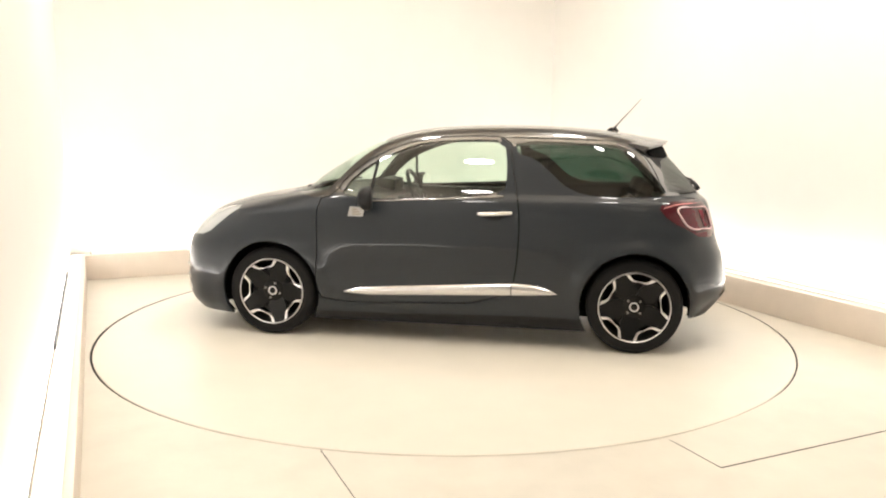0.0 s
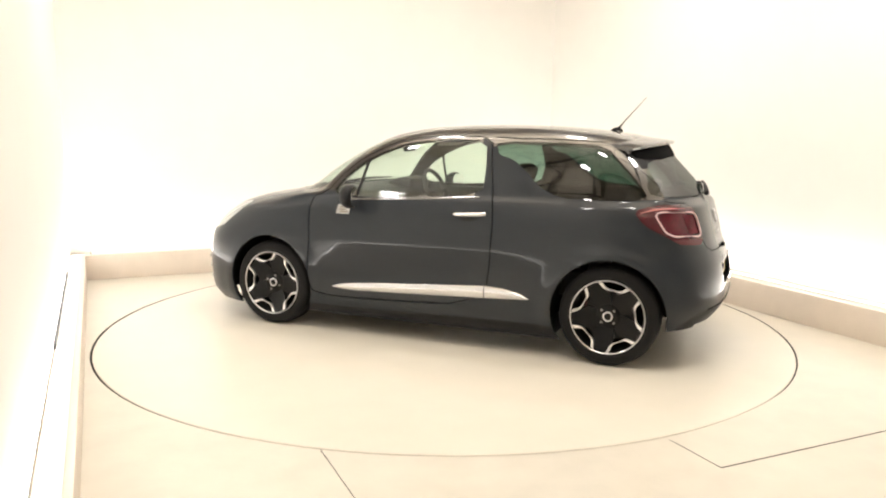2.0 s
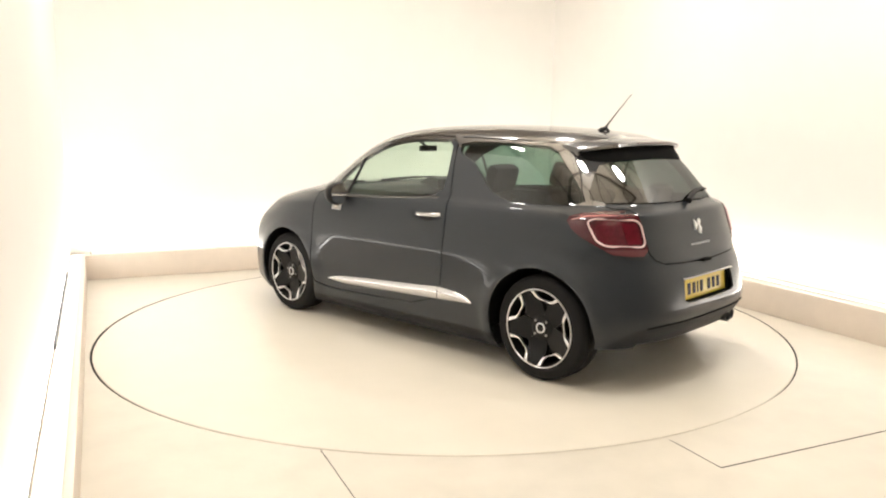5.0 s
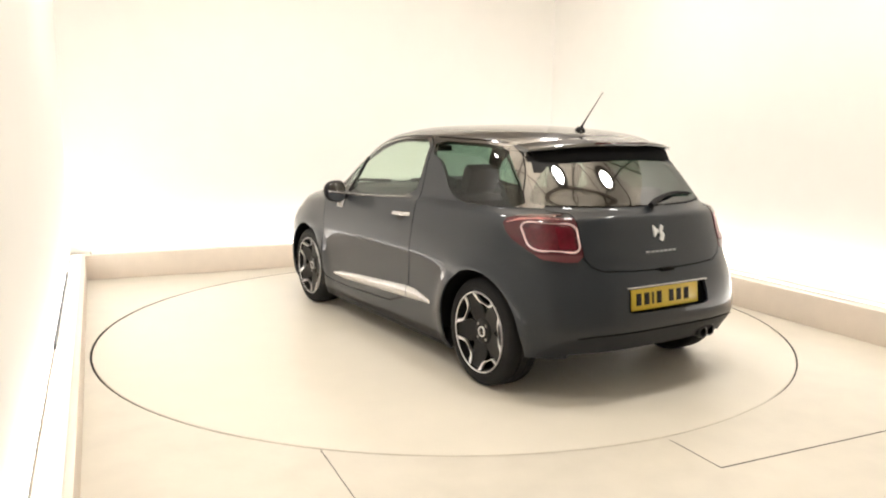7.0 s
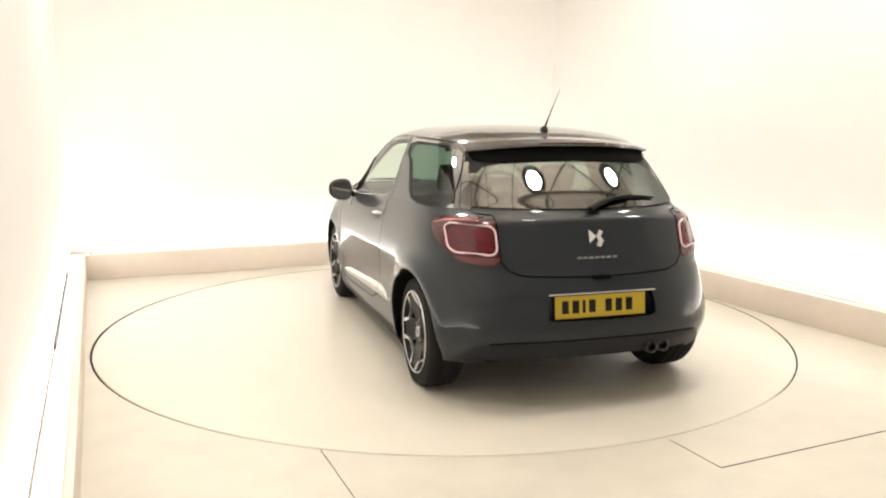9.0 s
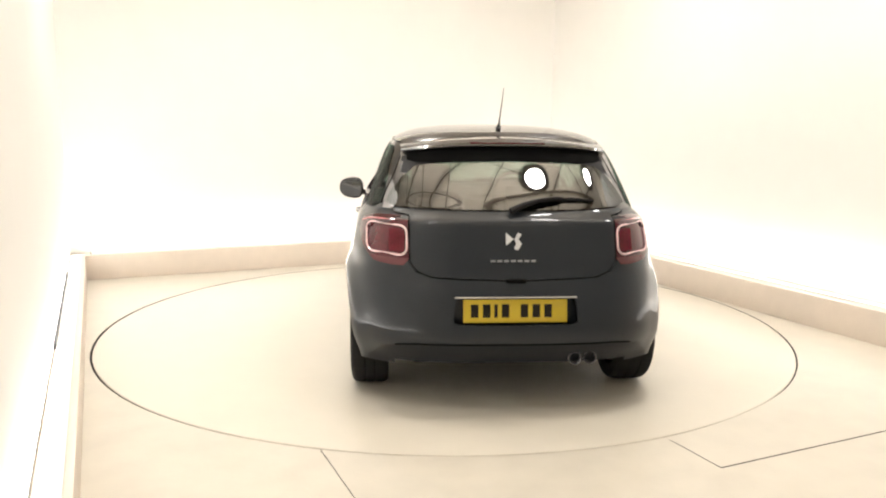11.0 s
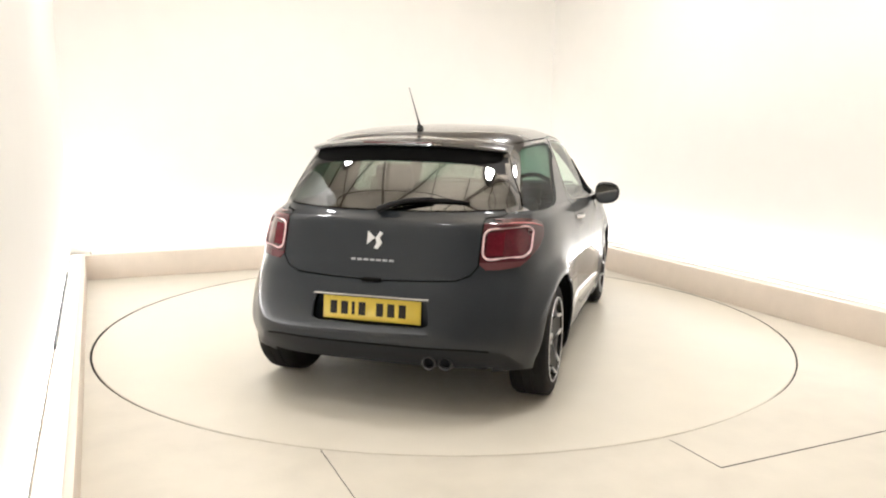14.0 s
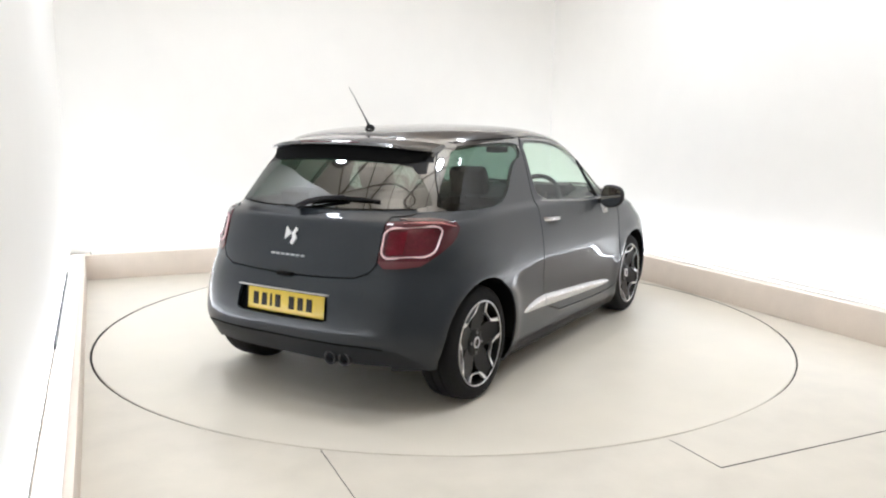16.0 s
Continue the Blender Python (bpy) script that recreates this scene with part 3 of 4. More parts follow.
def split_skin():
    bm = skin_half()
    for poly in (ARCH_R, ARCH_F, DOOR_WIN, QUARTER, DOOR_IN, DOOR_OUT, HEADLAMP, LAMP_SIDE, COWL, SILL):
        cut(bm, poly, (0, 2), side)
    cut(bm, ROOF_SIDE, (0, 2), lambda f: True)
    for poly in (REAR_WIN, GATE_IN, GATE_OUT, RECESS, LAMP_REAR, LAMP_IN, LAMP_LOW, DIFFUSER, BOTTOM):
        cut(bm, poly, (1, 2), rear)
    cut(bm, SCREEN, (1, 2), front)
    bm.normal_update()
    bm.verts.index_update()
    normals = [q.normal.copy() for q in bm.verts]
    for i, q in enumerate(bm.verts):
        if abs(q.co.y) < 1e-4:
            normals[i].y = 0
            if normals[i].length > 0:
                normals[i].normalize()
    groups = {}
    for f in bm.faces:
        c = f.calc_center_median()
        groups.setdefault(region_of(c, f.normal), []).append([q.index for q in f.verts])
    coords = [q.co.copy() for q in bm.verts]
    bm.free()
    # the pillar cover is one piece; loose slivers go to the roof
    left = groups.get("rear_pillar", [])
    isles = []
    for f in left:
        s, touch = set(f), []
        for k in isles:
            if k[0] & s:
                touch.append(k)
        merged_isle = (s.union(*[k[0] for k in touch]), [f] + [g for k in touch for g in k[1]])
        isles = [k for k in isles if k not in touch] + [merged_isle]
    isles.sort(key=lambda k: -len(k[1]))
    if isles:
        groups["rear_pillar"] = isles[0][1]
        for k in isles[1:]:
            groups["roof"] += k[1]
    return groups, coords, normals


def skin_mesh(name, faces, coords, normals, material, mirror, lift=0.0, thick=0.006, both=False):
    """One panel of the skin with a turned-in edge; mirror: the right side; both: the two halves as one panel."""
    used = sorted({i for f in faces for i in f})
    verts, norms, polys = [], [], []
    for flip in ((1, -1) if both else ((-1,) if mirror else (1,))):
        base = len(verts)
        mp = {}
        for k, i in enumerate(used):
            n = normals[i]
            p = coords[i] + n * lift
            verts.append((p.x, p.y * flip, p.z))
            norms.append(Vector((n.x, n.y * flip, n.z)))
            mp[i] = base + k
        for f in faces:
            g = [mp[i] for i in f]
            polys.append(g if flip > 0 else g[::-1])
    if both:                 # weld along the middle
        key, remap = {}, {}
        for i, p in enumerate(verts):
            k = (round(p[0], 5), round(p[1], 5), round(p[2], 5)) if abs(p[1]) < 2e-4 else i
            remap[i] = key.setdefault(k, i)
        polys = [[remap[i] for i in g] for g in polys]
    # edge strip
    count = {}
    for g in polys:
        for a, b in zip(g, g[1:] + g[:1]):
            count[(a, b)] = 1
    rim = [(a, b) for (a, b) in count if (b, a) not in count and a != b]
    inner = {}
    for a, b in rim:
        for i in (a, b):
            if i not in inner:
                inner[i] = len(verts)
                verts.append(tuple(Vector(verts[i]) - norms[i] * thick))
                norms.append(norms[i])
    edge_faces = [[b, a, inner[a], inner[b]] for a, b in rim]
    me = bpy.data.meshes.new(name)
    me.from_pydata(verts, [], polys + edge_faces)
    me.update()
    loops = []
    for p in me.polygons:
        p.use_smooth = True
        for li in p.loop_indices:
            i = me.loops[li].vertex_index
            loops.append(norms[i] if p.index < len(polys) else p.normal.copy())
    me.normals_split_custom_set(loops)
    me.materials.append(material)
    return me


def child(name, me, parent, label=""):
    ob = new(name, me)
    ob.parent = parent
    if label:
        tagged(ob, label)
    return ob


GROUPS, COORDS, NORMALS = split_skin()


def panel(region, name, material, parent, label="", mirror=False, both=False, lift=0.0, thick=0.006):
    faces = GROUPS.get(region)
    if not faces:
        print("empty region", region)
        return None
    return child(name, skin_mesh(name, faces, COORDS, NORMALS, material, mirror, lift, thick, both), parent, label)


body = panel("body_shell", "body", M_PAINT, car, "dark grey metallic painted body shell", both=True, thick=0.012)
panel("roof", "roof", M_ROOF, car, "gloss black roof panel", both=True)
panel("windscreen", "windscreen", M_GLASS, car, "clear laminated windscreen", both=True, lift=-0.003)
gate = panel("tailgate", "tailgate", M_PAINT, car, "grey tailgate panel", both=True)
panel("rear_window", "rear_window", M_TINT, gate, "tinted rear window", both=True, lift=0.001)
# black here stands for the shade that the spoiler throws
panel("header_shade", "header_shade", M_BLACK, gate, "band above rear window, black for the shade under the spoiler", both=True)
panel("diffuser", "rear_valance", M_VALANCE, car, "black plastic lower bumper valance", both=True)
TAIL_LAMPS = []
DOORS = []
for mir in (False, True):
    door = panel("door", "door", M_PAINT, car, "dark grey painted front door", mir)
    DOORS.append(door)
    panel("pillar_trim", "window_frame", M_ROOF, door, "black window frame", mir)
    panel("door_window", "door_window", M_GLASS, door, "clear greenish door glass", mir, lift=-0.004)
    panel("quarter_window", "quarter_window", M_SIDETINT, car, "dark tinted rear side window", mir, lift=0.001)
    panel("windscreen_pillar", "windscreen_pillar", M_ROOF, car, "gloss black windscreen pillar", mir)
    panel("rear_pillar", "rear_pillar_trim", M_PILLAR, car, "gloss black rear pillar cover", mir)
    # black on this strip stands for the shade low on the body
    panel("sill_shade", "sill_shade", M_BLACK, car, "lower sill strip, black for the shade near the floor", mir)
    panel("headlamp", "headlamp", M_LENS, car, "clear swept-back headlamp", mir)
    lamp = panel("tail_lamp", "tail_lamp", M_RED, car, "red wraparound tail lamp", mir, lift=0.004)
    panel("lamp_inner", "inner_lens", M_REDDK, lamp, "deep red square lens", mir, lift=-0.004)
    panel("lamp_clear", "reversing_lens", M_LENSPINK, lamp, "pale pink reversing lens", mir, lift=0.004)
    TAIL_LAMPS.append(lamp)


# ---- the car: inside of the skin ----
def surf_y(x, z):
    """Half width of the skin at a height and a length."""
    zz, xf, xr, b, cf, cr, pf, pr = level_at(z)
    if x > cf:
        y = b * max(0.0, 1 - min(1.0, (x - cf) / (xf - cf)) ** pf) ** (1 / pf)
    elif x < cr:
        y = b * max(0.0, 1 - min(1.0, (cr - x) / (cr - xr)) ** pr) ** (1 / pr)
    else:
        y = b
    return y + (swell(x, z) * min(1, y / 0.6) if z < 1.0 else 0.0)


def surf_x(y, z):
    """The tail of the skin at a height and half width."""
    zz, xf, xr, b, cf, cr, pf, pr = level_at(z)
    return cr + (xr - cr) * max(0.0, 1 - min(1.0, abs(y) / b) ** pr) ** (1 / pr)


def merged(regions, test=None):
    res = []
    for r in regions:
        for f in GROUPS.get(r, []):
            if test is None or test(sum((COORDS[i] for i in f), Vector()) / len(f)):
                res.append(f)
    return res


child("inner_body", skin_mesh("inner_body", merged(("body_shell", "door", "gap", "tailgate", "tail_lamp", "lamp_inner", "lamp_clear", "headlamp", "diffuser"), lambda c: c.z < 1.01 and not (c.z > 0.9 and c.x > 0.9)), COORDS, NORMALS, M_DARK, False, -0.03, 0.002, True), car, "matt black inner body")
child("headliner", skin_mesh("headliner", merged(("roof",)), COORDS, NORMALS, M_LINER, False, -0.03, 0.002, True), car, "pale grey cloth headliner")
for mir in (False, True):
    child("pillar_lining", skin_mesh("pillar_lining", merged(("gap", "door", "body_shell", "pillar_trim", "rear_pillar", "windscreen_pillar"), lambda c: c.z > 1.0), COORDS, NORMALS, M_TRIM, mir, -0.022, 0.002), car, "dark plastic pillar lining")


def wheel_well(x, sgn):
    bm = bmesh.new()
    n = 30
    prof = [(0.353, None), (0.37, 0.74), (0.372, 0.50), (0.05, 0.50)]
    rings = []
    for r, y in prof:
        ring = []
        for i in range(n + 1):
            ang = radians(-9 + 198 * i / n)
            px, pz = x + r * math.cos(ang), 0.315 + r * math.sin(ang)
            ring.append(bm.verts.new((px, sgn * (surf_y(px, max(pz, 0.17)) - 0.012 if y is None else min(y, surf_y(px, max(pz, 0.17)) - 0.02)), pz)))
        rings.append(ring)
    for a, b in zip(rings, rings[1:]):
        for i in range(n):
            bm.faces.new((a[i], a[i + 1], b[i + 1], b[i]))
    part("wheel_arch_liner", bm, M_DARK, car, "matt black wheel arch liner")


for x in (-WB, WB):
    for sgn in (1, -1):
        wheel_well(x, sgn)


def underbody():
    bm = bmesh.new()
    box(bm, (-1.42, -0.50, 0.150), (1.80, 0.50, 0.24), 0.02)
    part("floor_pan", bm, M_DARK, car, "black floor pan")
    for sgn in (1, -1):
        bm = bmesh.new()
        lo, hi = sorted((sgn * 0.49, sgn * 0.795))
        box(bm, (-0.87, lo, 0.120), (0.87, hi, 0.25), 0.02)
        part("sill", bm, M_BLACK, car, "black plastic sill")
    bm = bmesh.new()
    tube(bm, [(-0.9, -0.2, 0.20), (-1.3, -0.25, 0.22), (-1.55, -0.34, 0.24)], 0.03, 10)
    box(bm, (-1.70, -0.52, 0.25), (-1.50, -0.16, 0.34), 0.03)
    part("silencer", bm, M_DARK, car, "dark steel exhaust silencer")
    bm = bmesh.new()
    tube(bm, [(-WB, -0.6, 0.27), (-WB, 0.6, 0.27)], 0.05, 10)
    part("rear_axle", bm, M_DARK, car, "black rear axle beam")


underbody()


# ---- the car: wheels ----
def build_wheel():
    w = new("wheel")
    bm = bmesh.new()
    lathe(bm, [(0.218, -0.09), (0.258, -0.10), (0.293, -0.097), (0.304, -0.082), (0.3085, -0.06), (0.3085, -0.032), (0.302, -0.030), (0.302, -0.024), (0.3085, -0.022),
               (0.309, 0.022), (0.302, 0.024), (0.302, 0.030), (0.3085, 0.032), (0.3085, 0.06), (0.304, 0.082), (0.293, 0.097), (0.275, 0.103), (0.262, 0.104), (0.258, 0.106), (0.240, 0.106), (0.232, 0.102), (0.228, 0.09)], 72, "y")
    part("tyre", bm, M_RUBBER, w, "low-profile black rubber tyre")
    bm = bmesh.new()         # barrel and dish
    lathe(bm, [(0.229, 0.09), (0.231, 0.101), (0.226, 0.105), (0.219, 0.102), (0.214, 0.085), (0.206, 0.02), (0.203, -0.085)], 72, "y")
    part("rim", bm, M_RIMBLACK, w, "gloss black alloy wheel rim")
    bm = bmesh.new()
    lathe(bm, [(0.2315, 0.1015), (0.230, 0.1065), (0.2265, 0.1075), (0.2235, 0.1045)], 72, "y")
    part("rim_edge", bm, M_RIMCUT, w, "polished thin rim edge")
    # brake disc and drum behind
    bm = bmesh.new()
    lathe(bm, [(0.13, 0.018), (0.13, 0.0), (0.06, 0.0), (0.06, 0.018), (0.13, 0.018)], 48, "y")
    part("brake_disc", bm, M_DISC, w, "grey steel brake disc")
    bm = bmesh.new()
    box(bm, (0.05, -0.03, -0.07), (0.155, 0.04, 0.07), 0.015)
    part("brake_caliper", bm, M_CALIPER, w, "dull dark red brake caliper")
    # black disc across the barrel, coloured as the shade inside the wheel
    bm = bmesh.new()
    lathe(bm, [(0.205, -0.06), (0.05, -0.065), (0.001, -0.065)], 40, "y")
    part("wheel_back", bm, M_DARK, w, "black disc for the shade inside the wheel")
    # dished web behind the spokes
    bm = bmesh.new()
    lathe(bm, [(0.150, 0.02), (0.150, 0.048), (0.10, 0.046), (0.04, 0.044)], 48, "y")
    part("wheel_web", bm, M_RIMBLACK, w, "dark dished wheel web")
    # hub plate with five broad spokes
    for k in range(5):
        a0 = radians(100 + 72 * k)
        mid = a0 + radians(36)
        bm = bmesh.new()
        pts = []
        half = [(0.05, 36.0), (0.10, 35.0), (0.145, 27.0), (0.19, 14.0), (0.219, 12.0)]
        for r, d in half:
            pts.append((r, -radians(d)))
        for r, d in half[::-1]:
            pts.append((r, radians(d)))
        top, low = [], []
        for r, d in pts:
            y = 0.060 + 0.035 * (r / 0.22) ** 2
            top.append(bm.verts.new((r * math.cos(mid + d), y, r * math.sin(mid + d))))
            low.append(bm.verts.new((r * math.cos(mid + d), y - 0.035, r * math.sin(mid + d))))
        n = len(top)
        for i in range(4):
            bm.faces.new((top[i], top[i + 1], top[n - 2 - i], top[n - 1 - i]))
        for i in range(n):
            j = (i + 1) % n
            bm.faces.new((top[j], top[i], low[i], low[j]))
        bmesh.ops.recalc_face_normals(bm, faces=bm.faces)
        part("spoke", bm, M_RIMBLACK, w)
        # polished horseshoe between two spokes
        bm = bmesh.new()
        path = []
        m = 22
        for i in range(m + 1):
            q = -1 + 2 * i / m
            ang = a0 + radians(23.5) * math.copysign(abs(q) ** 0.8, q)
            r = 0.168 + (0.225 - 0.168) * abs(q) ** 3.6
            path.append((ang, r, 0.22 + 1.15 * abs(q) ** 1.3))
        rows = []
        for i, (ang, r, wd) in enumerate(path):
            a = path[max(0, i - 1)]
            b = path[min(m, i + 1)]
            p0 = Vector((a[1] * math.cos(a[0]), 0, a[1] * math.sin(a[0])))
            p1 = Vector((b[1] * math.cos(b[0]), 0, b[1] * math.sin(b[0])))
            d = (p1 - p0).normalized()
            nrm = Vector((-d.z, 0, d.x))
            c = Vector((r * math.cos(ang), 0.066 + 0.036 * (r / 0.22) ** 2, r * math.sin(ang)))
            hw = 0.0072 * wd
            rows.append([bm.verts.new(c + nrm * hw + Vector((0, -0.02, 0))), bm.verts.new(c + nrm * hw), bm.verts.new(c - nrm * hw), bm.verts.new(c - nrm * hw + Vector((0, -0.02, 0)))])
        for a, b in zip(rows, rows[1:]):
            for i in range(3):
                bm.faces.new((a[i], b[i], b[i + 1], a[i + 1]))
        bmesh.ops.recalc_face_normals(bm, faces=bm.faces)
        part("spoke_edge", bm, M_RIMCUT, w, "polished horseshoe spoke edge", angle=30)
    bm = bmesh.new()
    lathe(bm, [(0.075, 0.02), (0.075, 0.066), (0.06, 0.075), (0.034, 0.076), (0.001, 0.076)], 40, "y")
    part("hub", bm, M_RIMBLACK, w)
    bm = bmesh.new()
    lathe(bm, [(0.031, 0.074), (0.031, 0.082), (0.024, 0.084), (0.022, 0.080)], 32, "y")
    part("cap_ring", bm, M_RIMCUT, w, "polished centre cap ring")
    bm = bmesh.new()
    lathe(bm, [(0.022, 0.080), (0.012, 0.083), (0.001, 0.083)], 24, "y")
    part("centre_cap", bm, M_RIMBLACK, w, "black centre cap")
    for k in range(4):
        a = radians(45 + 90 * k)
        bm = bmesh.new()
        lathe(bm, [(0.008, 0.070), (0.008, 0.080), (0.001, 0.081)], 10, "y", (0.054 * math.cos(a), 0, 0.054 * math.sin(a)))
        part("wheel_bolt", bm, M_DISC, w, "steel wheel bolt")
    return w


w0 = build_wheel()
w0.parent = car
for i, (x, y, rz, spin) in enumerate(((WB, 0.734, 0, 25), (-WB, 0.734, 0, 0), (WB, -0.734, 180, 10), (-WB, -0.734, 180, 40))):
    m = pose(x, y, 0.309, 0, 0, rz) @ pose(0, 0, 0, 0, spin, 0)
    if i == 0:
        w0.matrix_basis = m
    else:
        copy_thing(w0, m)


# ---- the car: outer fittings ----
def ribbon(name, xs, zl, zh, sgn, bulge, material, parent, label, sink=0.004):
    """A moulding along the side: its lower and upper edge as functions of x, bulging from the skin."""
    bm = bmesh.new()
    rows = []
    for x in xs:
        a, b = zl(x), zh(x)
        row = []
        for k in range(7):
            f = k / 6
            z = a + (b - a) * f
            y = surf_y(x, z) - sink + (bulge + sink) * math.sin(math.pi * f) ** 0.45
            row.append(bm.verts.new((x, sgn * y, z)))
        rows.append(row)
    for a, b in zip(rows, rows[1:]):
        for k in range(6):
            bm.faces.new((a[k], a[k + 1], b[k + 1], b[k]))
    bmesh.ops.recalc_face_normals(bm, faces=bm.faces)
    if sum(f.normal.y for f in bm.faces) * sgn < 0:
        bmesh.ops.reverse_faces(bm, faces=bm.faces)
    return part(name, bm, material, parent, label, angle=60)


def interp(table):
    def f(x):
        for (x0, v0), (x1, v1) in zip(table, table[1:]):
            if (x0 <= x <= x1) or (x1 <= x <= x0):
                return v0 + (v1 - v0) * (x - x0) / (x1 - x0)
        return table[-1][1] if abs(x - table[-1][0]) < abs(x - table[0][0]) else table[0][1]
    return f


LOW = interp([(0.70, 0.331), (0.66, 0.320), (0.54, 0.312), (-0.44, 0.352), (-0.70, 0.366), (-0.74, 0.376)])
HIGH = interp([(0.70, 0.339), (0.68, 0.352), (0.62, 0.363), (0.54, 0.372), (0.3, 0.392), (-0.44, 0.440), (-0.56, 0.434), (-0.66, 0.415), (-0.71, 0.398), (-0.74, 0.381)])
for sgn, door in ((1, DOORS[0]), (-1, DOORS[1])):
    ribbon("door_moulding", [0.70 - 1.135 * i / 40 for i in range(41)], LOW, HIGH, sgn, 0.014, M_CHROME, door, "tapered chrome side moulding")
    ribbon("side_moulding", [-0.441 - 0.299 * i / 14 for i in range(15)], LOW, HIGH, sgn, 0.014, M_CHROME, car, "tapered chrome moulding end")
    belt = interp([(0.62, 0.957), (0.45, 0.962), (0.1, 0.979), (-0.36, 1.006)])
    ribbon("waist_strip", [0.60 - 0.97 * i / 24 for i in range(25)], lambda x: belt(x) - 0.012, lambda x: belt(x) + 0.004, sgn, 0.006, M_ROOF, door, "gloss black waist strip")
    # pull handle
    bm = bmesh.new()
    pts = []
    for i in range(13):
        f = i / 12
        x = -0.21 - 0.215 * f
        z = 0.888 + 0.008 * f
        y = surf_y(x, z) + 0.026 * math.sin(math.pi * f) ** 0.35 - 0.004
        pts.append((x, sgn * y, z))
    tube(bm, pts, 0.0115, 10)
    bmesh.ops.scale(bm, vec=(1, 1, 1.15), space=Matrix.Translation((0, 0, -0.893)), verts=bm.verts)
    part("door_handle", bm, M_CHROME, door, "chrome pull handle")
    bm = bmesh.new()
    rows = []
    for i in range(9):
        x = -0.25 - 0.13 * i / 8
        d = 0.030 * math.sin(math.pi * (i + 0.4) / 8.8) ** 0.5
        rows.append([bm.verts.new((x, sgn * (surf_y(x, z) + 0.0015), z)) for z in (0.878 - d, 0.88, 0.885 + d * 0.8)])
    for a, b in zip(rows, rows[1:]):
        for k in range(2):
            bm.faces.new((a[k], a[k + 1], b[k + 1], b[k]) if sgn < 0 else (b[k], b[k + 1], a[k + 1], a[k]))
    part("handle_cup", bm, M_BLACK, door, "black handle recess")
    # mirror
    bm = bmesh.new()
    bmesh.ops.create_icosphere(bm, subdivisions=3, radius=1.0)
    for q in bm.verts:
        c = q.co
        x = 0.072 * c.x if c.x > 0 else 0.040 * max(c.x, -0.75)
        y = 0.092 * math.copysign(abs(c.y) ** 0.75, c.y)
        z = 0.080 * math.copysign(abs(c.z) ** 0.8, c.z) * (1.0 - 0.16 * c.y)
        q.co = (0.51 + x - 0.02 * c.y, sgn * (0.922 + y), 0.978 + z + 0.004 * c.y)
    if sgn < 0:
        bmesh.ops.reverse_faces(bm, faces=bm.faces)
    mirror = part("door_mirror", bm, M_BLACK, door, "black door mirror housing")
    bm = bmesh.new()
    ring = []
    for i in range(24):
        a = 2 * math.pi * i / 24
        c, s = math.cos(a), math.sin(a)
        y = 0.079 * math.copysign(abs(c) ** 0.7, c)
        z = 0.067 * math.copysign(abs(s) ** 0.75, s) * (1.0 - 0.14 * c) + 0.004 * c
        ring.append(bm.verts.new((0.477 - 0.02 * c, sgn * (0.922 + y), 0.979 + z)))
    bm.faces.new(ring if sgn > 0 else ring[::-1])
    bmesh.ops.solidify(bm, geom=bm.faces[:], thickness=0.004)
    part("mirror_glass", bm, M_MIRROR, mirror, "mirror glass")
    bm = bmesh.new()
    tube(bm, [(0.57, sgn * 0.775, 0.935), (0.55, sgn * 0.815, 0.936), (0.53, sgn * 0.86, 0.955)], [0.030, 0.022, 0.018], 10)
    part("mirror_foot", bm, M_BLACK, mirror, "black mirror foot")
    # quarter-light divider, a slim post in the door glass
    bm = bmesh.new()
    tube(bm, [(0.535, sgn * (surf_y(0.535, 0.972) - 0.002), 0.972), (0.522, sgn * (surf_y(0.522, 1.10) - 0.002), 1.10), (0.508, sgn * (surf_y(0.508, 1.222) - 0.002), 1.222)], 0.0105, 8)
    part("divider_post", bm, M_BLACK, door, "black quarter-light divider")
    # square silver plate under the mirror
    bm = bmesh.new()
    rows = []
    for x in (0.675, 0.62, 0.57):
        rows.append([bm.verts.new((x - 0.006 * k, sgn * (surf_y(x, z) + 0.003), z)) for k, z in enumerate((0.850, 0.882, 0.914))])
    for a, b in zip(rows, rows[1:]):
        for k in range(2):
            bm.faces.new((a[k], a[k + 1], b[k + 1], b[k]))
    bmesh.ops.recalc_face_normals(bm, faces=bm.faces)
    if sum(f.normal.y for f in bm.faces) * sgn < 0:
        bmesh.ops.reverse_faces(bm, faces=bm.faces)
    badge = part("side_badge", bm, M_BADGE, car, "square silver side badge below mirror")
    bm = bmesh.new()
    for k in range(3):
        z = 0.862 + 0.016 * k
        y = surf_y(0.6, z) + 0.004
        box(bm, (0.585 + 0.012 * k, sgn * y - 0.0015, z), (0.645, sgn * y + 0.0015, z + 0.007))
    part("badge_mark", bm, M_STEEL, badge, "dark grey marks on badge")

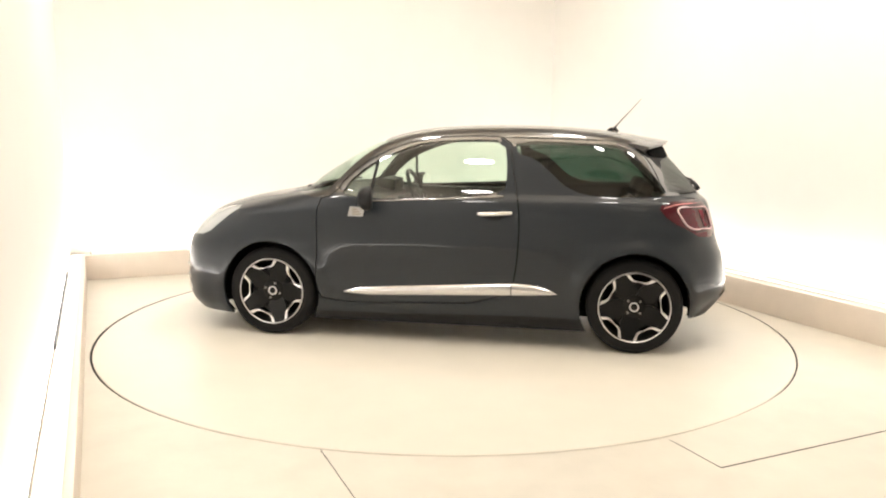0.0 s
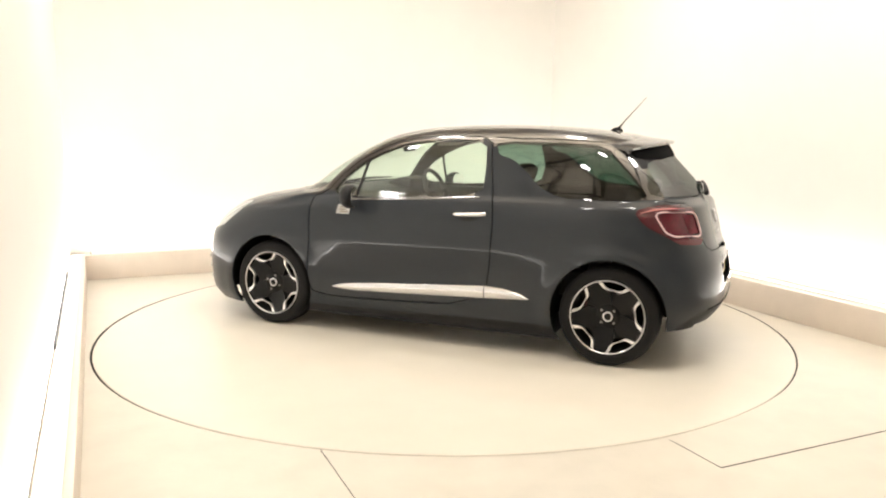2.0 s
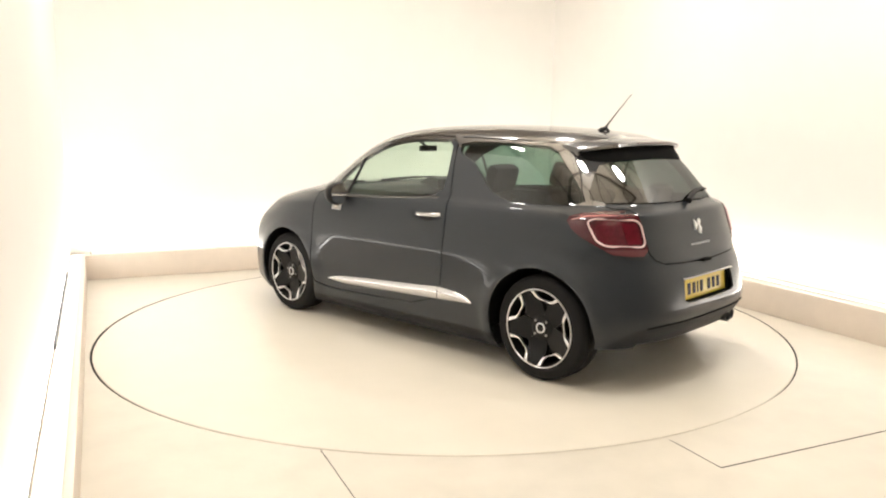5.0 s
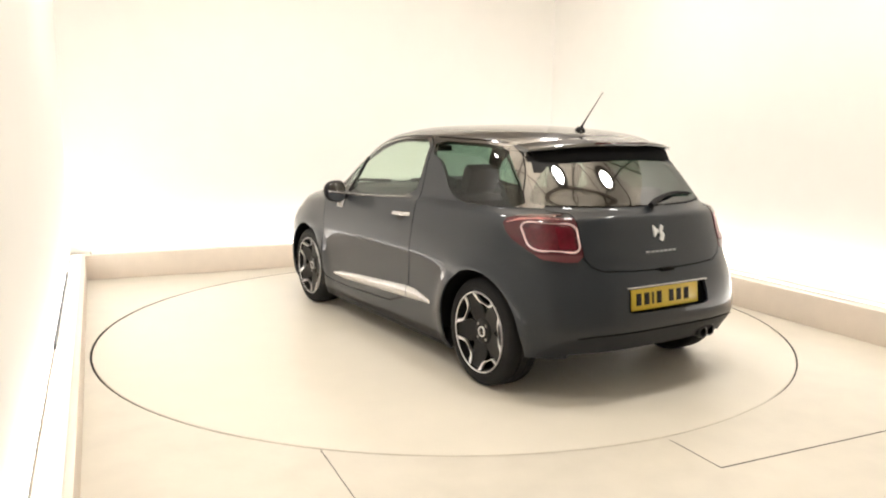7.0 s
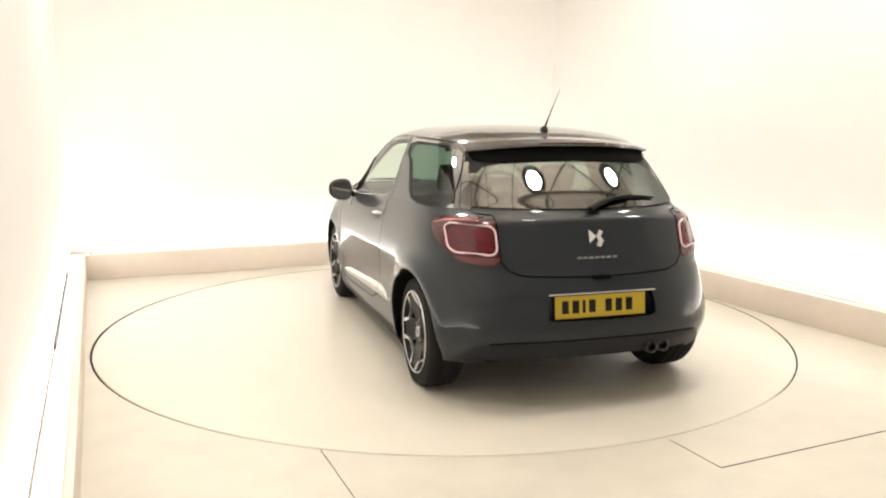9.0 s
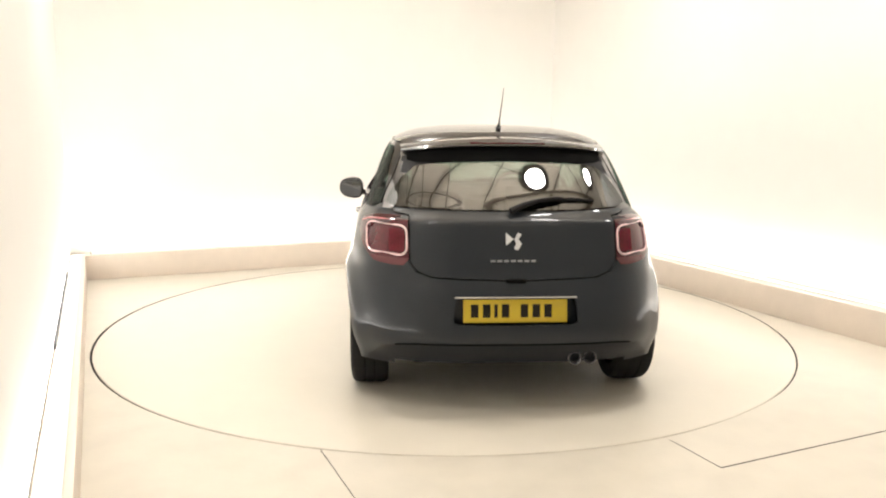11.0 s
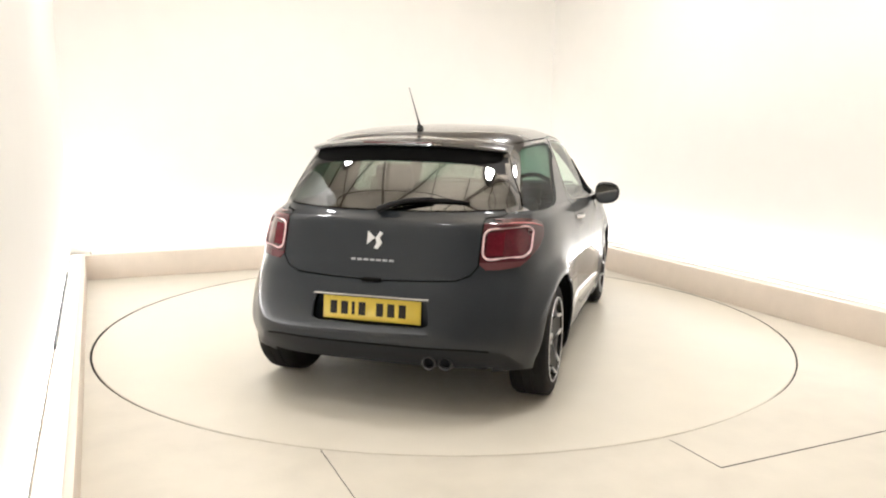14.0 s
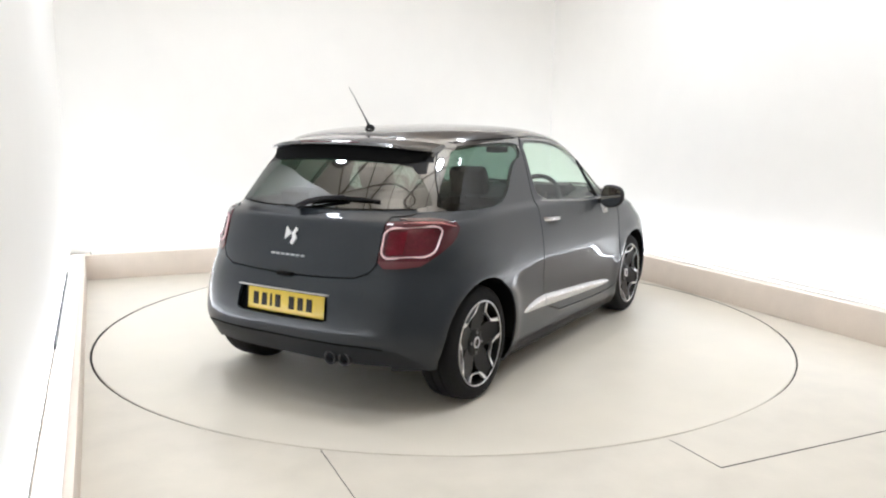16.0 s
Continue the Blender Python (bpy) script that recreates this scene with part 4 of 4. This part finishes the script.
# tail-lamp rings that follow the skin
for sgn, lamp in ((1, TAIL_LAMPS[0]), (-1, TAIL_LAMPS[1])):
    bm = bmesh.new()
    loop = []
    for y, z in LAMP_IN:
        loop.append((surf_x(y, z) - 0.007, sgn * y, z))
    tube(bm, loop + loop[:2], 0.0055, 8, caps=False)
    part("lamp_ring", bm, M_LAMPRING, lamp, "pale pink light-guide ring")
    bm = bmesh.new()         # reflector at the inner end of the lens; its brighter red imitates thrown-back light
    cols = []
    for i in range(6):
        y = 0.556 + 0.075 * i / 5
        cols.append([bm.verts.new((surf_x(y, z) + 0.001, sgn * y, z)) for z in (0.824, 0.86, 0.90, 0.934)])
    for a, b in zip(cols, cols[1:]):
        for k in range(3):
            bm.faces.new((a[k], a[k + 1], b[k + 1], b[k]) if sgn > 0 else (b[k], b[k + 1], a[k + 1], a[k]))
    bmesh.ops.solidify(bm, geom=bm.faces[:], thickness=0.002)
    part("reflector", bm, M_LENSGLINT, lamp, "square reflector patch, brighter red for the light it throws back")
    bm = bmesh.new()
    pts = [(x, sgn * (surf_y(x, z) + 0.006), z) for x, z in ((-1.39, 0.948), (-1.46, 0.968), (-1.55, 0.975), (-1.62, 0.973))]
    tube(bm, pts, [0.002, 0.006, 0.006, 0.002], 8)
    part("lamp_spear", bm, M_LAMPRING2, lamp, "pink top reflector strip")


def spoiler():
    bm = bmesh.new()
    rows = []
    n = 36
    for i in range(n + 1):
        y = -0.565 + 1.13 * i / n
        f = abs(y) / 0.565
        xt = -1.455 + 0.155 * f ** 3.0
        zt = 1.374 - 0.042 * f ** 2.2
        x0 = -1.10
        z0 = 1.412 - 0.055 * f ** 2
        th = 0.024 * (1 - 0.35 * f)
        pts = [(x0, z0 - 0.012), ((x0 + xt) / 2, (z0 + zt) / 2 + 0.006), (xt + 0.02, zt + 0.002), (xt, zt - 0.004), (xt + 0.004, zt - th), (xt + 0.03, zt - th - 0.004), (-1.315 + 0.04 * f, 1.318 - 0.03 * f ** 2), (-1.25, 1.31)]
        rows.append([bm.verts.new((x, y, z)) for x, z in pts])
    under = [[v.co.copy() for v in r] for r in rows]
    for a, b in zip(rows, rows[1:]):
        for k in range(len(a) - 1):
            bm.faces.new((a[k], a[k + 1], b[k + 1], b[k]))
    bm.faces.new(rows[0])
    bm.faces.new(rows[-1][::-1])
    bmesh.ops.recalc_face_normals(bm, faces=bm.faces)
    sp = part("roof_spoiler", bm, M_ROOF, gate, "gloss black roof spoiler")
    # fairing that closes the underside down to the glass; its black includes the shade there
    bm = bmesh.new()
    rows = []
    for r in under[1:-1]:
        y = r[0].y
        f = abs(y) / 0.565
        tip, root = r[5], r[6]
        zb = root.z - 0.048 * (1 - 0.9 * f ** 8)
        low = Vector((surf_x(abs(y), zb) - 0.008, y, zb))
        prof = [tip + Vector((0.004, 0, -0.003)), tip.lerp(low, 0.5) + Vector((-0.002, 0, -0.004)), low, low + Vector((0.05, 0, 0)), root + Vector((0.06, 0, 0.02)), tip.lerp(root, 0.5) + Vector((0.02, 0, 0.004))]
        rows.append([bm.verts.new(p) for p in prof])
    for a, b in zip(rows, rows[1:]):
        for k in range(6):
            j = (k + 1) % 6
            bm.faces.new((a[k], a[j], b[j], b[k]))
    bm.faces.new(rows[0])
    bm.faces.new(rows[-1][::-1])
    bmesh.ops.recalc_face_normals(bm, faces=bm.faces)
    part("spoiler_fairing", bm, M_DARK, sp, "spoiler underside, black for the shade below it")
    bm = bmesh.new()
    tube(bm, [(-1.452 + 0.155 * (abs(y) / 0.565) ** 3, y, 1.363) for y in [-0.20 + 0.04 * i for i in range(11)]], 0.006, 6)
    part("brake_light", bm, M_RED, sp, "narrow red high brake light")


spoiler()


def rear_fittings():
    # aerial
    bm = bmesh.new()
    tube(bm, [(-1.035, 0, 1.428), (-1.07, 0, 1.444), (-1.10, 0, 1.447), (-1.125, 0, 1.430)], [0.006, 0.014, 0.014, 0.007], 10)
    aerial = part("aerial", bm, M_BLACK, car, "black roof aerial base")
    bm = bmesh.new()
    tube(bm, [(-1.085, 0, 1.440), (-1.13, 0, 1.495), (-1.275, 0, 1.660)], [0.009, 0.0040, 0.0014], 8)
    part("aerial_rod", bm, M_BLACK, aerial, "thin black aerial rod")
    # wiper: a hub and a long arm resting on the glass
    bm = bmesh.new()
    def on_glass(y, z, lift):
        return (surf_x(y, z) - lift, y, z + lift * 0.4)
    tube(bm, [on_glass(0.015, 1.020, 0.022), on_glass(-0.05, 1.045, 0.030), on_glass(-0.14, 1.068, 0.034), on_glass(-0.26, 1.080, 0.030)], [0.018, 0.015, 0.010, 0.007], 10)
    wiper = part("wiper_arm", bm, M_BLACK, gate, "black rear wiper arm")
    bm = bmesh.new()
    tube(bm, [on_glass(y, z, 0.012) for y, z in ((-0.04, 1.050), (-0.12, 1.066), (-0.22, 1.076), (-0.34, 1.075), (-0.44, 1.066))], [0.006, 0.009, 0.010, 0.009, 0.005], 8)
    part("wiper_blade", bm, M_RUBBER, wiper, "black rubber wiper blade")
    # grip at the tailgate's lower edge
    bm = bmesh.new()
    box(bm, (-1.835, -0.05, 0.682), (-1.775, 0.05, 0.700), 0.006)
    part("tailgate_grip", bm, M_DARK, gate, "black tailgate grip")
    # emblem: plain chrome shapes
    bm = bmesh.new()
    x = surf_x(0, 0.888) - 0.004
    for pts in ([(0.045, 0.925), (0.045, 0.862), (0.006, 0.893)], [(0.002, 0.893), (-0.018, 0.925), (-0.034, 0.915), (-0.018, 0.893), (-0.034, 0.870), (-0.014, 0.838), (0.006, 0.846), (-0.006, 0.868)]):
        prism(bm, [(x + (0.892 - z) * -0.28, y, z) for y, z in pts], (-0.004, 0, 0), (0.006, 0, 0))
    bmesh.ops.recalc_face_normals(bm, faces=bm.faces)
    part("emblem", bm, M_EMBLEM, gate, "plain chrome emblem")
    bm = bmesh.new()
    for k in range(7):
        y = 0.112 - 0.034 * k
        x = surf_x(abs(y), 0.787) - 0.003
        box(bm, (x - 0.002, y - 0.012, 0.781), (x + 0.004, y + 0.012, 0.791))
    part("badge_bars", bm, M_LETTER, gate, "small grey bars for lettering")
    # number-plate recess
    bm = bmesh.new()
    box(bm, (-1.800, -0.345, 0.45), (-1.78, 0.345, 0.625), 0.004)
    rec = part("plate_recess", bm, M_PAINT, car, "dark grey plate recess")
    for sgn in (1, -1):
        bm = bmesh.new()
        prism(bm, [(-1.80, sgn * 0.345, 0.46), (-1.83, sgn * 0.335, 0.47), (-1.815, sgn * 0.312, 0.613), (-1.79, sgn * 0.32, 0.62)], (0, -0.004, 0), (0, 0.004, 0))
        part("recess_cheek", bm, M_PAINT, rec, "grey recess end")
    bm = bmesh.new()
    box(bm, (-1.8255, -0.262, 0.481), (-1.8215, 0.262, 0.597), 0.001, )
    bmesh.ops.transform(bm, matrix=Matrix.Translation((-1.82, 0, 0.54)) @ Matrix.Rotation(radians(6), 4, "Y") @ Matrix.Translation((1.82, 0, -0.54)), verts=bm.verts)
    plate = part("number_plate", bm, M_YELLOW, rec, "yellow number plate with dark bars")
    for k, y in enumerate((0.205, 0.145, 0.098, 0.050, -0.045, -0.105, -0.165)):
        wd = 0.008 if k == 2 else 0.019
        bm = bmesh.new()
        box(bm, (-1.8275, y - wd, 0.507), (-1.8245, y + wd, 0.573), 0.0008)
        bmesh.ops.transform(bm, matrix=Matrix.Translation((-1.82, 0, 0.54)) @ Matrix.Rotation(radians(6), 4, "Y") @ Matrix.Translation((1.82, 0, -0.54)), verts=bm.verts)
        part("plate_bar", bm, M_INK, plate, "plain dark bar")
    bm = bmesh.new()
    box(bm, (-1.850, -0.305, 0.6085), (-1.80, 0.305, 0.616), 0.003)
    part("plate_light_bar", bm, M_PALE, rec, "pale bar above number plate")
    # twin tail pipes
    for y in (-0.308, -0.388):
        bm = bmesh.new()
        lathe(bm, [(0.026, 0.10), (0.033, 0.10), (0.035, 0.0), (0.031, -0.004), (0.027, 0.0), (0.026, 0.08)], 28, "x", (-1.842 if y > -0.35 else -1.828, y, 0.297))
        pipe = part("tail_pipe", bm, M_PIPE, car, "round dark chrome tail pipe")
        bm = bmesh.new()
        lathe(bm, [(0.0265, 0.03), (0.001, 0.03)], 20, "x", (-1.82, y, 0.297))
        part("pipe_bore", bm, M_DARK, pipe, "dark pipe bore")
    # moulded shelf line between bumper and valance
    bm = bmesh.new()
    tube(bm, [(surf_x(y, 0.378) - 0.002, y, 0.378 - 0.02 * max(0, abs(y) - 0.5) / 0.2) for y in [-0.60 + 0.03 * i for i in range(41)]], 0.004, 6)
    part("valance_seam", bm, M_DARK, car, "dark seam over valance")


rear_fittings()


def seams():
    """Dark sealing lines of the roof edge and of the tailgate."""
    for sgn in (1, -1):
        bm = bmesh.new()
        pts = []
        for x, z in ((-0.41, 1.385), (-0.60, 1.381), (-0.80, 1.377), (-0.95, 1.372), (-1.10, 1.362), (-1.25, 1.349)):
            pts.append((x, sgn * (surf_y(x, z) + 0.001), z))
        tube(bm, pts, 0.004, 6)
        part("roof_seam", bm, M_DARK, car, "dark roof edge seal")
        bm = bmesh.new()
        pts = []
        for y, z in ((0.668, 1.045), (0.650, 1.10), (0.615, 1.17), (0.588, 1.23), (0.560, 1.30)):
            pts.append((surf_x(y, z) - 0.001, sgn * y, z))
        tube(bm, pts, 0.0032, 6)
        part("tailgate_seal", bm, M_DARK, car, "dark tailgate edge seal")


seams()


def front_fittings():
    for sgn in (1, -1):
        bm = bmesh.new()
        for z, x0 in ((0.44, 1.91), (0.36, 1.92), (0.28, 1.91)):
            tube(bm, [(x0, sgn * (surf_y(x0, z) + 0.001), z), (x0 + 0.05, sgn * (surf_y(x0 + 0.05, z) + 0.002), z + 0.005)], 0.012, 8)
        part("running_light", bm, M_CHROME, car, "small chrome-edged running lights")
        bm = bmesh.new()
        tube(bm, [(1.18, sgn * 0.10, 0.995), (1.10, sgn * 0.40, 1.015), (0.98, sgn * 0.60, 1.02)], [0.012, 0.010, 0.006], 8)
        part("windscreen_wiper", bm, M_BLACK, car, "black windscreen wiper")
    def nose(y, z):
        zz, xf, xr, b, cf, cr, pf, pr = level_at(z)
        return cf + (xf - cf) * max(0.0, 1 - min(1.0, abs(y) / b) ** pf) ** (1 / pf)

    def nose_patch(y1, z0, z1):
        bm = bmesh.new()
        rows = [[bm.verts.new((nose(y, z) + 0.004, y, z)) for z in (z0, z0 + 0.3 * (z1 - z0), z0 + 0.7 * (z1 - z0), z1)] for y in [-y1 + 2 * y1 * i / 20 for i in range(21)]]
        for a, b in zip(rows, rows[1:]):
            for k in range(3):
                bm.faces.new((a[k], b[k], b[k + 1], a[k + 1]))
        bmesh.ops.solidify(bm, geom=bm.faces[:], thickness=0.01)
        return bm
    bm = nose_patch(0.42, 0.55, 0.66)
    part("grille", bm, M_BLACK, car, "black front grille")
    bm = nose_patch(0.58, 0.21, 0.36)
    part("lower_intake", bm, M_BLACK, car, "black lower air intake")


front_fittings()


# ---- the car: cabin ----
def seat_mesh(bm, w, cx, cy, base, back_h, lean):
    """A padded seat: cushion and back from swept rounded sections."""
    box(bm, (cx - 0.02, cy - w / 2, base), (cx + 0.48, cy + w / 2, base + 0.14), 0.045)
    m = Matrix.Translation((cx, cy, base + 0.10)) @ Matrix.Rotation(radians(-lean), 4, "Y")
    box(bm, (-0.13, -w / 2, 0), (0.0, w / 2, back_h), 0.05, m)
    for s in (-1, 1):
        box(bm, (-0.11, s * w / 2 - 0.05, 0.05), (0.05, s * w / 2 + 0.05, back_h * 0.72), 0.04, m)


def cabin():
    for sgn in (1, -1):
        bm = bmesh.new()
        seat_mesh(bm, 0.44, -0.22, sgn * 0.36, 0.34, 0.62, 20)
        seat = part("front_seat", bm, M_SEAT, car, "dark cloth front seat")
        m = Matrix.Translation((-0.22, sgn * 0.36, 0.44)) @ Matrix.Rotation(radians(-20), 4, "Y")
        bm = bmesh.new()
        box(bm, (-0.12, -0.125, 0.66), (-0.02, 0.125, 0.84), 0.045, m)
        part("headrest", bm, M_SEAT, seat)
        bm = bmesh.new()
        for d in (-0.05, 0.05):
            tube(bm, [m @ Vector((-0.07, d, 0.58)), m @ Vector((-0.07, d, 0.70))], 0.006, 6)
        part("headrest_rods", bm, M_CHROME, seat, "steel headrest rods")
    bm = bmesh.new()
    box(bm, (-1.02, -0.60, 0.36), (-0.58, 0.60, 0.54), 0.05)
    m = Matrix.Translation((-1.0, 0, 0.46)) @ Matrix.Rotation(radians(-22), 4, "Y")
    box(bm, (-0.12, -0.60, 0), (0.0, 0.60, 0.58), 0.05, m)
    bench = part("rear_bench", bm, M_SEAT, car, "dark cloth rear bench")
    for y in (-0.36, 0.36):
        bm = bmesh.new()
        box(bm, (-0.11, y - 0.12, 0.57), (-0.02, y + 0.12, 0.70), 0.04, m)
        part("headrest", bm, M_SEAT, bench)
    bm = bmesh.new()
    box(bm, (-1.62, -0.56, 0.93), (-1.22, 0.56, 0.955), 0.008)
    part("parcel_shelf", bm, M_TRIM, car, "black parcel shelf")
    # dashboard
    bm = bmesh.new()
    prof = [(1.10, 0.985), (0.80, 0.995), (0.66, 0.965), (0.60, 0.90), (0.62, 0.74), (0.72, 0.60), (1.0, 0.55), (1.15, 0.70)]
    prism(bm, [(x, 0, z) for x, z in prof], (0, -0.66, 0), (0, 0.66, 0))
    bmesh.ops.recalc_face_normals(bm, faces=bm.faces)
    bmesh.ops.bevel(bm, geom=[e for e in bm.edges if abs(e.verts[0].co.y - e.verts[1].co.y) > 1], offset=0.02, segments=3, affect="EDGES")
    dash = part("dashboard", bm, M_TRIM, car, "dark soft-touch dashboard")
    bm = bmesh.new()
    prism(bm, [(0.82, 0, 0.99), (0.70, 0, 1.045), (0.60, 0, 1.03), (0.60, 0, 0.95)], (0, -0.53, 0), (0, -0.20, 0))
    bmesh.ops.recalc_face_normals(bm, faces=bm.faces)
    part("instrument_hood", bm, M_TRIM, dash)
    # steering wheel, right-hand drive
    sw = Matrix.Translation((0.44, -0.36, 0.93)) @ Matrix.Rotation(radians(-66), 4, "Y")
    bm = bmesh.new()
    pts = [sw @ Vector((0.185 * math.cos(2 * math.pi * i / 28), 0.185 * math.sin(2 * math.pi * i / 28), 0)) for i in range(29)]
    tube(bm, pts + pts[1:2], 0.017, 8, caps=False)
    wheel = part("steering_wheel", bm, M_TRIM, car, "black leather steering wheel")
    bm = bmesh.new()
    box(bm, (-0.07, -0.08, -0.03), (0.07, 0.08, 0.015), 0.02, sw)
    for a in (90, 270, 180):
        c, s = math.cos(radians(a)), math.sin(radians(a))
        tube(bm, [sw @ Vector((0.05 * c, 0.05 * s, -0.005)), sw @ Vector((0.18 * c, 0.18 * s, 0))], 0.016, 6)
    part("wheel_boss", bm, M_TRIM, wheel)
    bm = bmesh.new()
    tube(bm, [(0.44, -0.36, 0.92), (0.72, -0.36, 0.80)], 0.035, 8)
    part("steering_column", bm, M_TRIM, wheel)
    # rear-view mirror on the screen
    bm = bmesh.new()
    box(bm, (0.50, -0.09, 1.262), (0.525, 0.09, 1.308), 0.01)
    tube(bm, [(0.525, 0, 1.30), (0.60, 0, 1.335)], 0.01, 6)
    part("interior_mirror", bm, M_TRIM, car, "black interior mirror")
    for sgn in (1, -1):
        bm = bmesh.new()
        lo, hi = sorted((sgn * 0.655, sgn * 0.745))
        box(bm, (-0.42, lo, 0.30), (0.80, hi, 0.955), 0.02)
        part("door_lining", bm, M_TRIM, DOORS[0 if sgn > 0 else 1], "black plastic door lining")


cabin()


# ---- what moves ----
def motions():
    rows, disc = [], []
    for i, h in enumerate(HEADING):
        c, s = math.cos(radians(h)), math.sin(radians(h))
        rows.append((0.5 * i, pose(-(c * PIVOT[0] - s * PIVOT[1]), -(s * PIVOT[0] + c * PIVOT[1]), 0.0, 0, 0, h)))
        disc.append((0.5 * i, pose(0, 0, 0, 0, 0, h)))
    walk(car, rows)
    walk(turntable, disc)


motions()
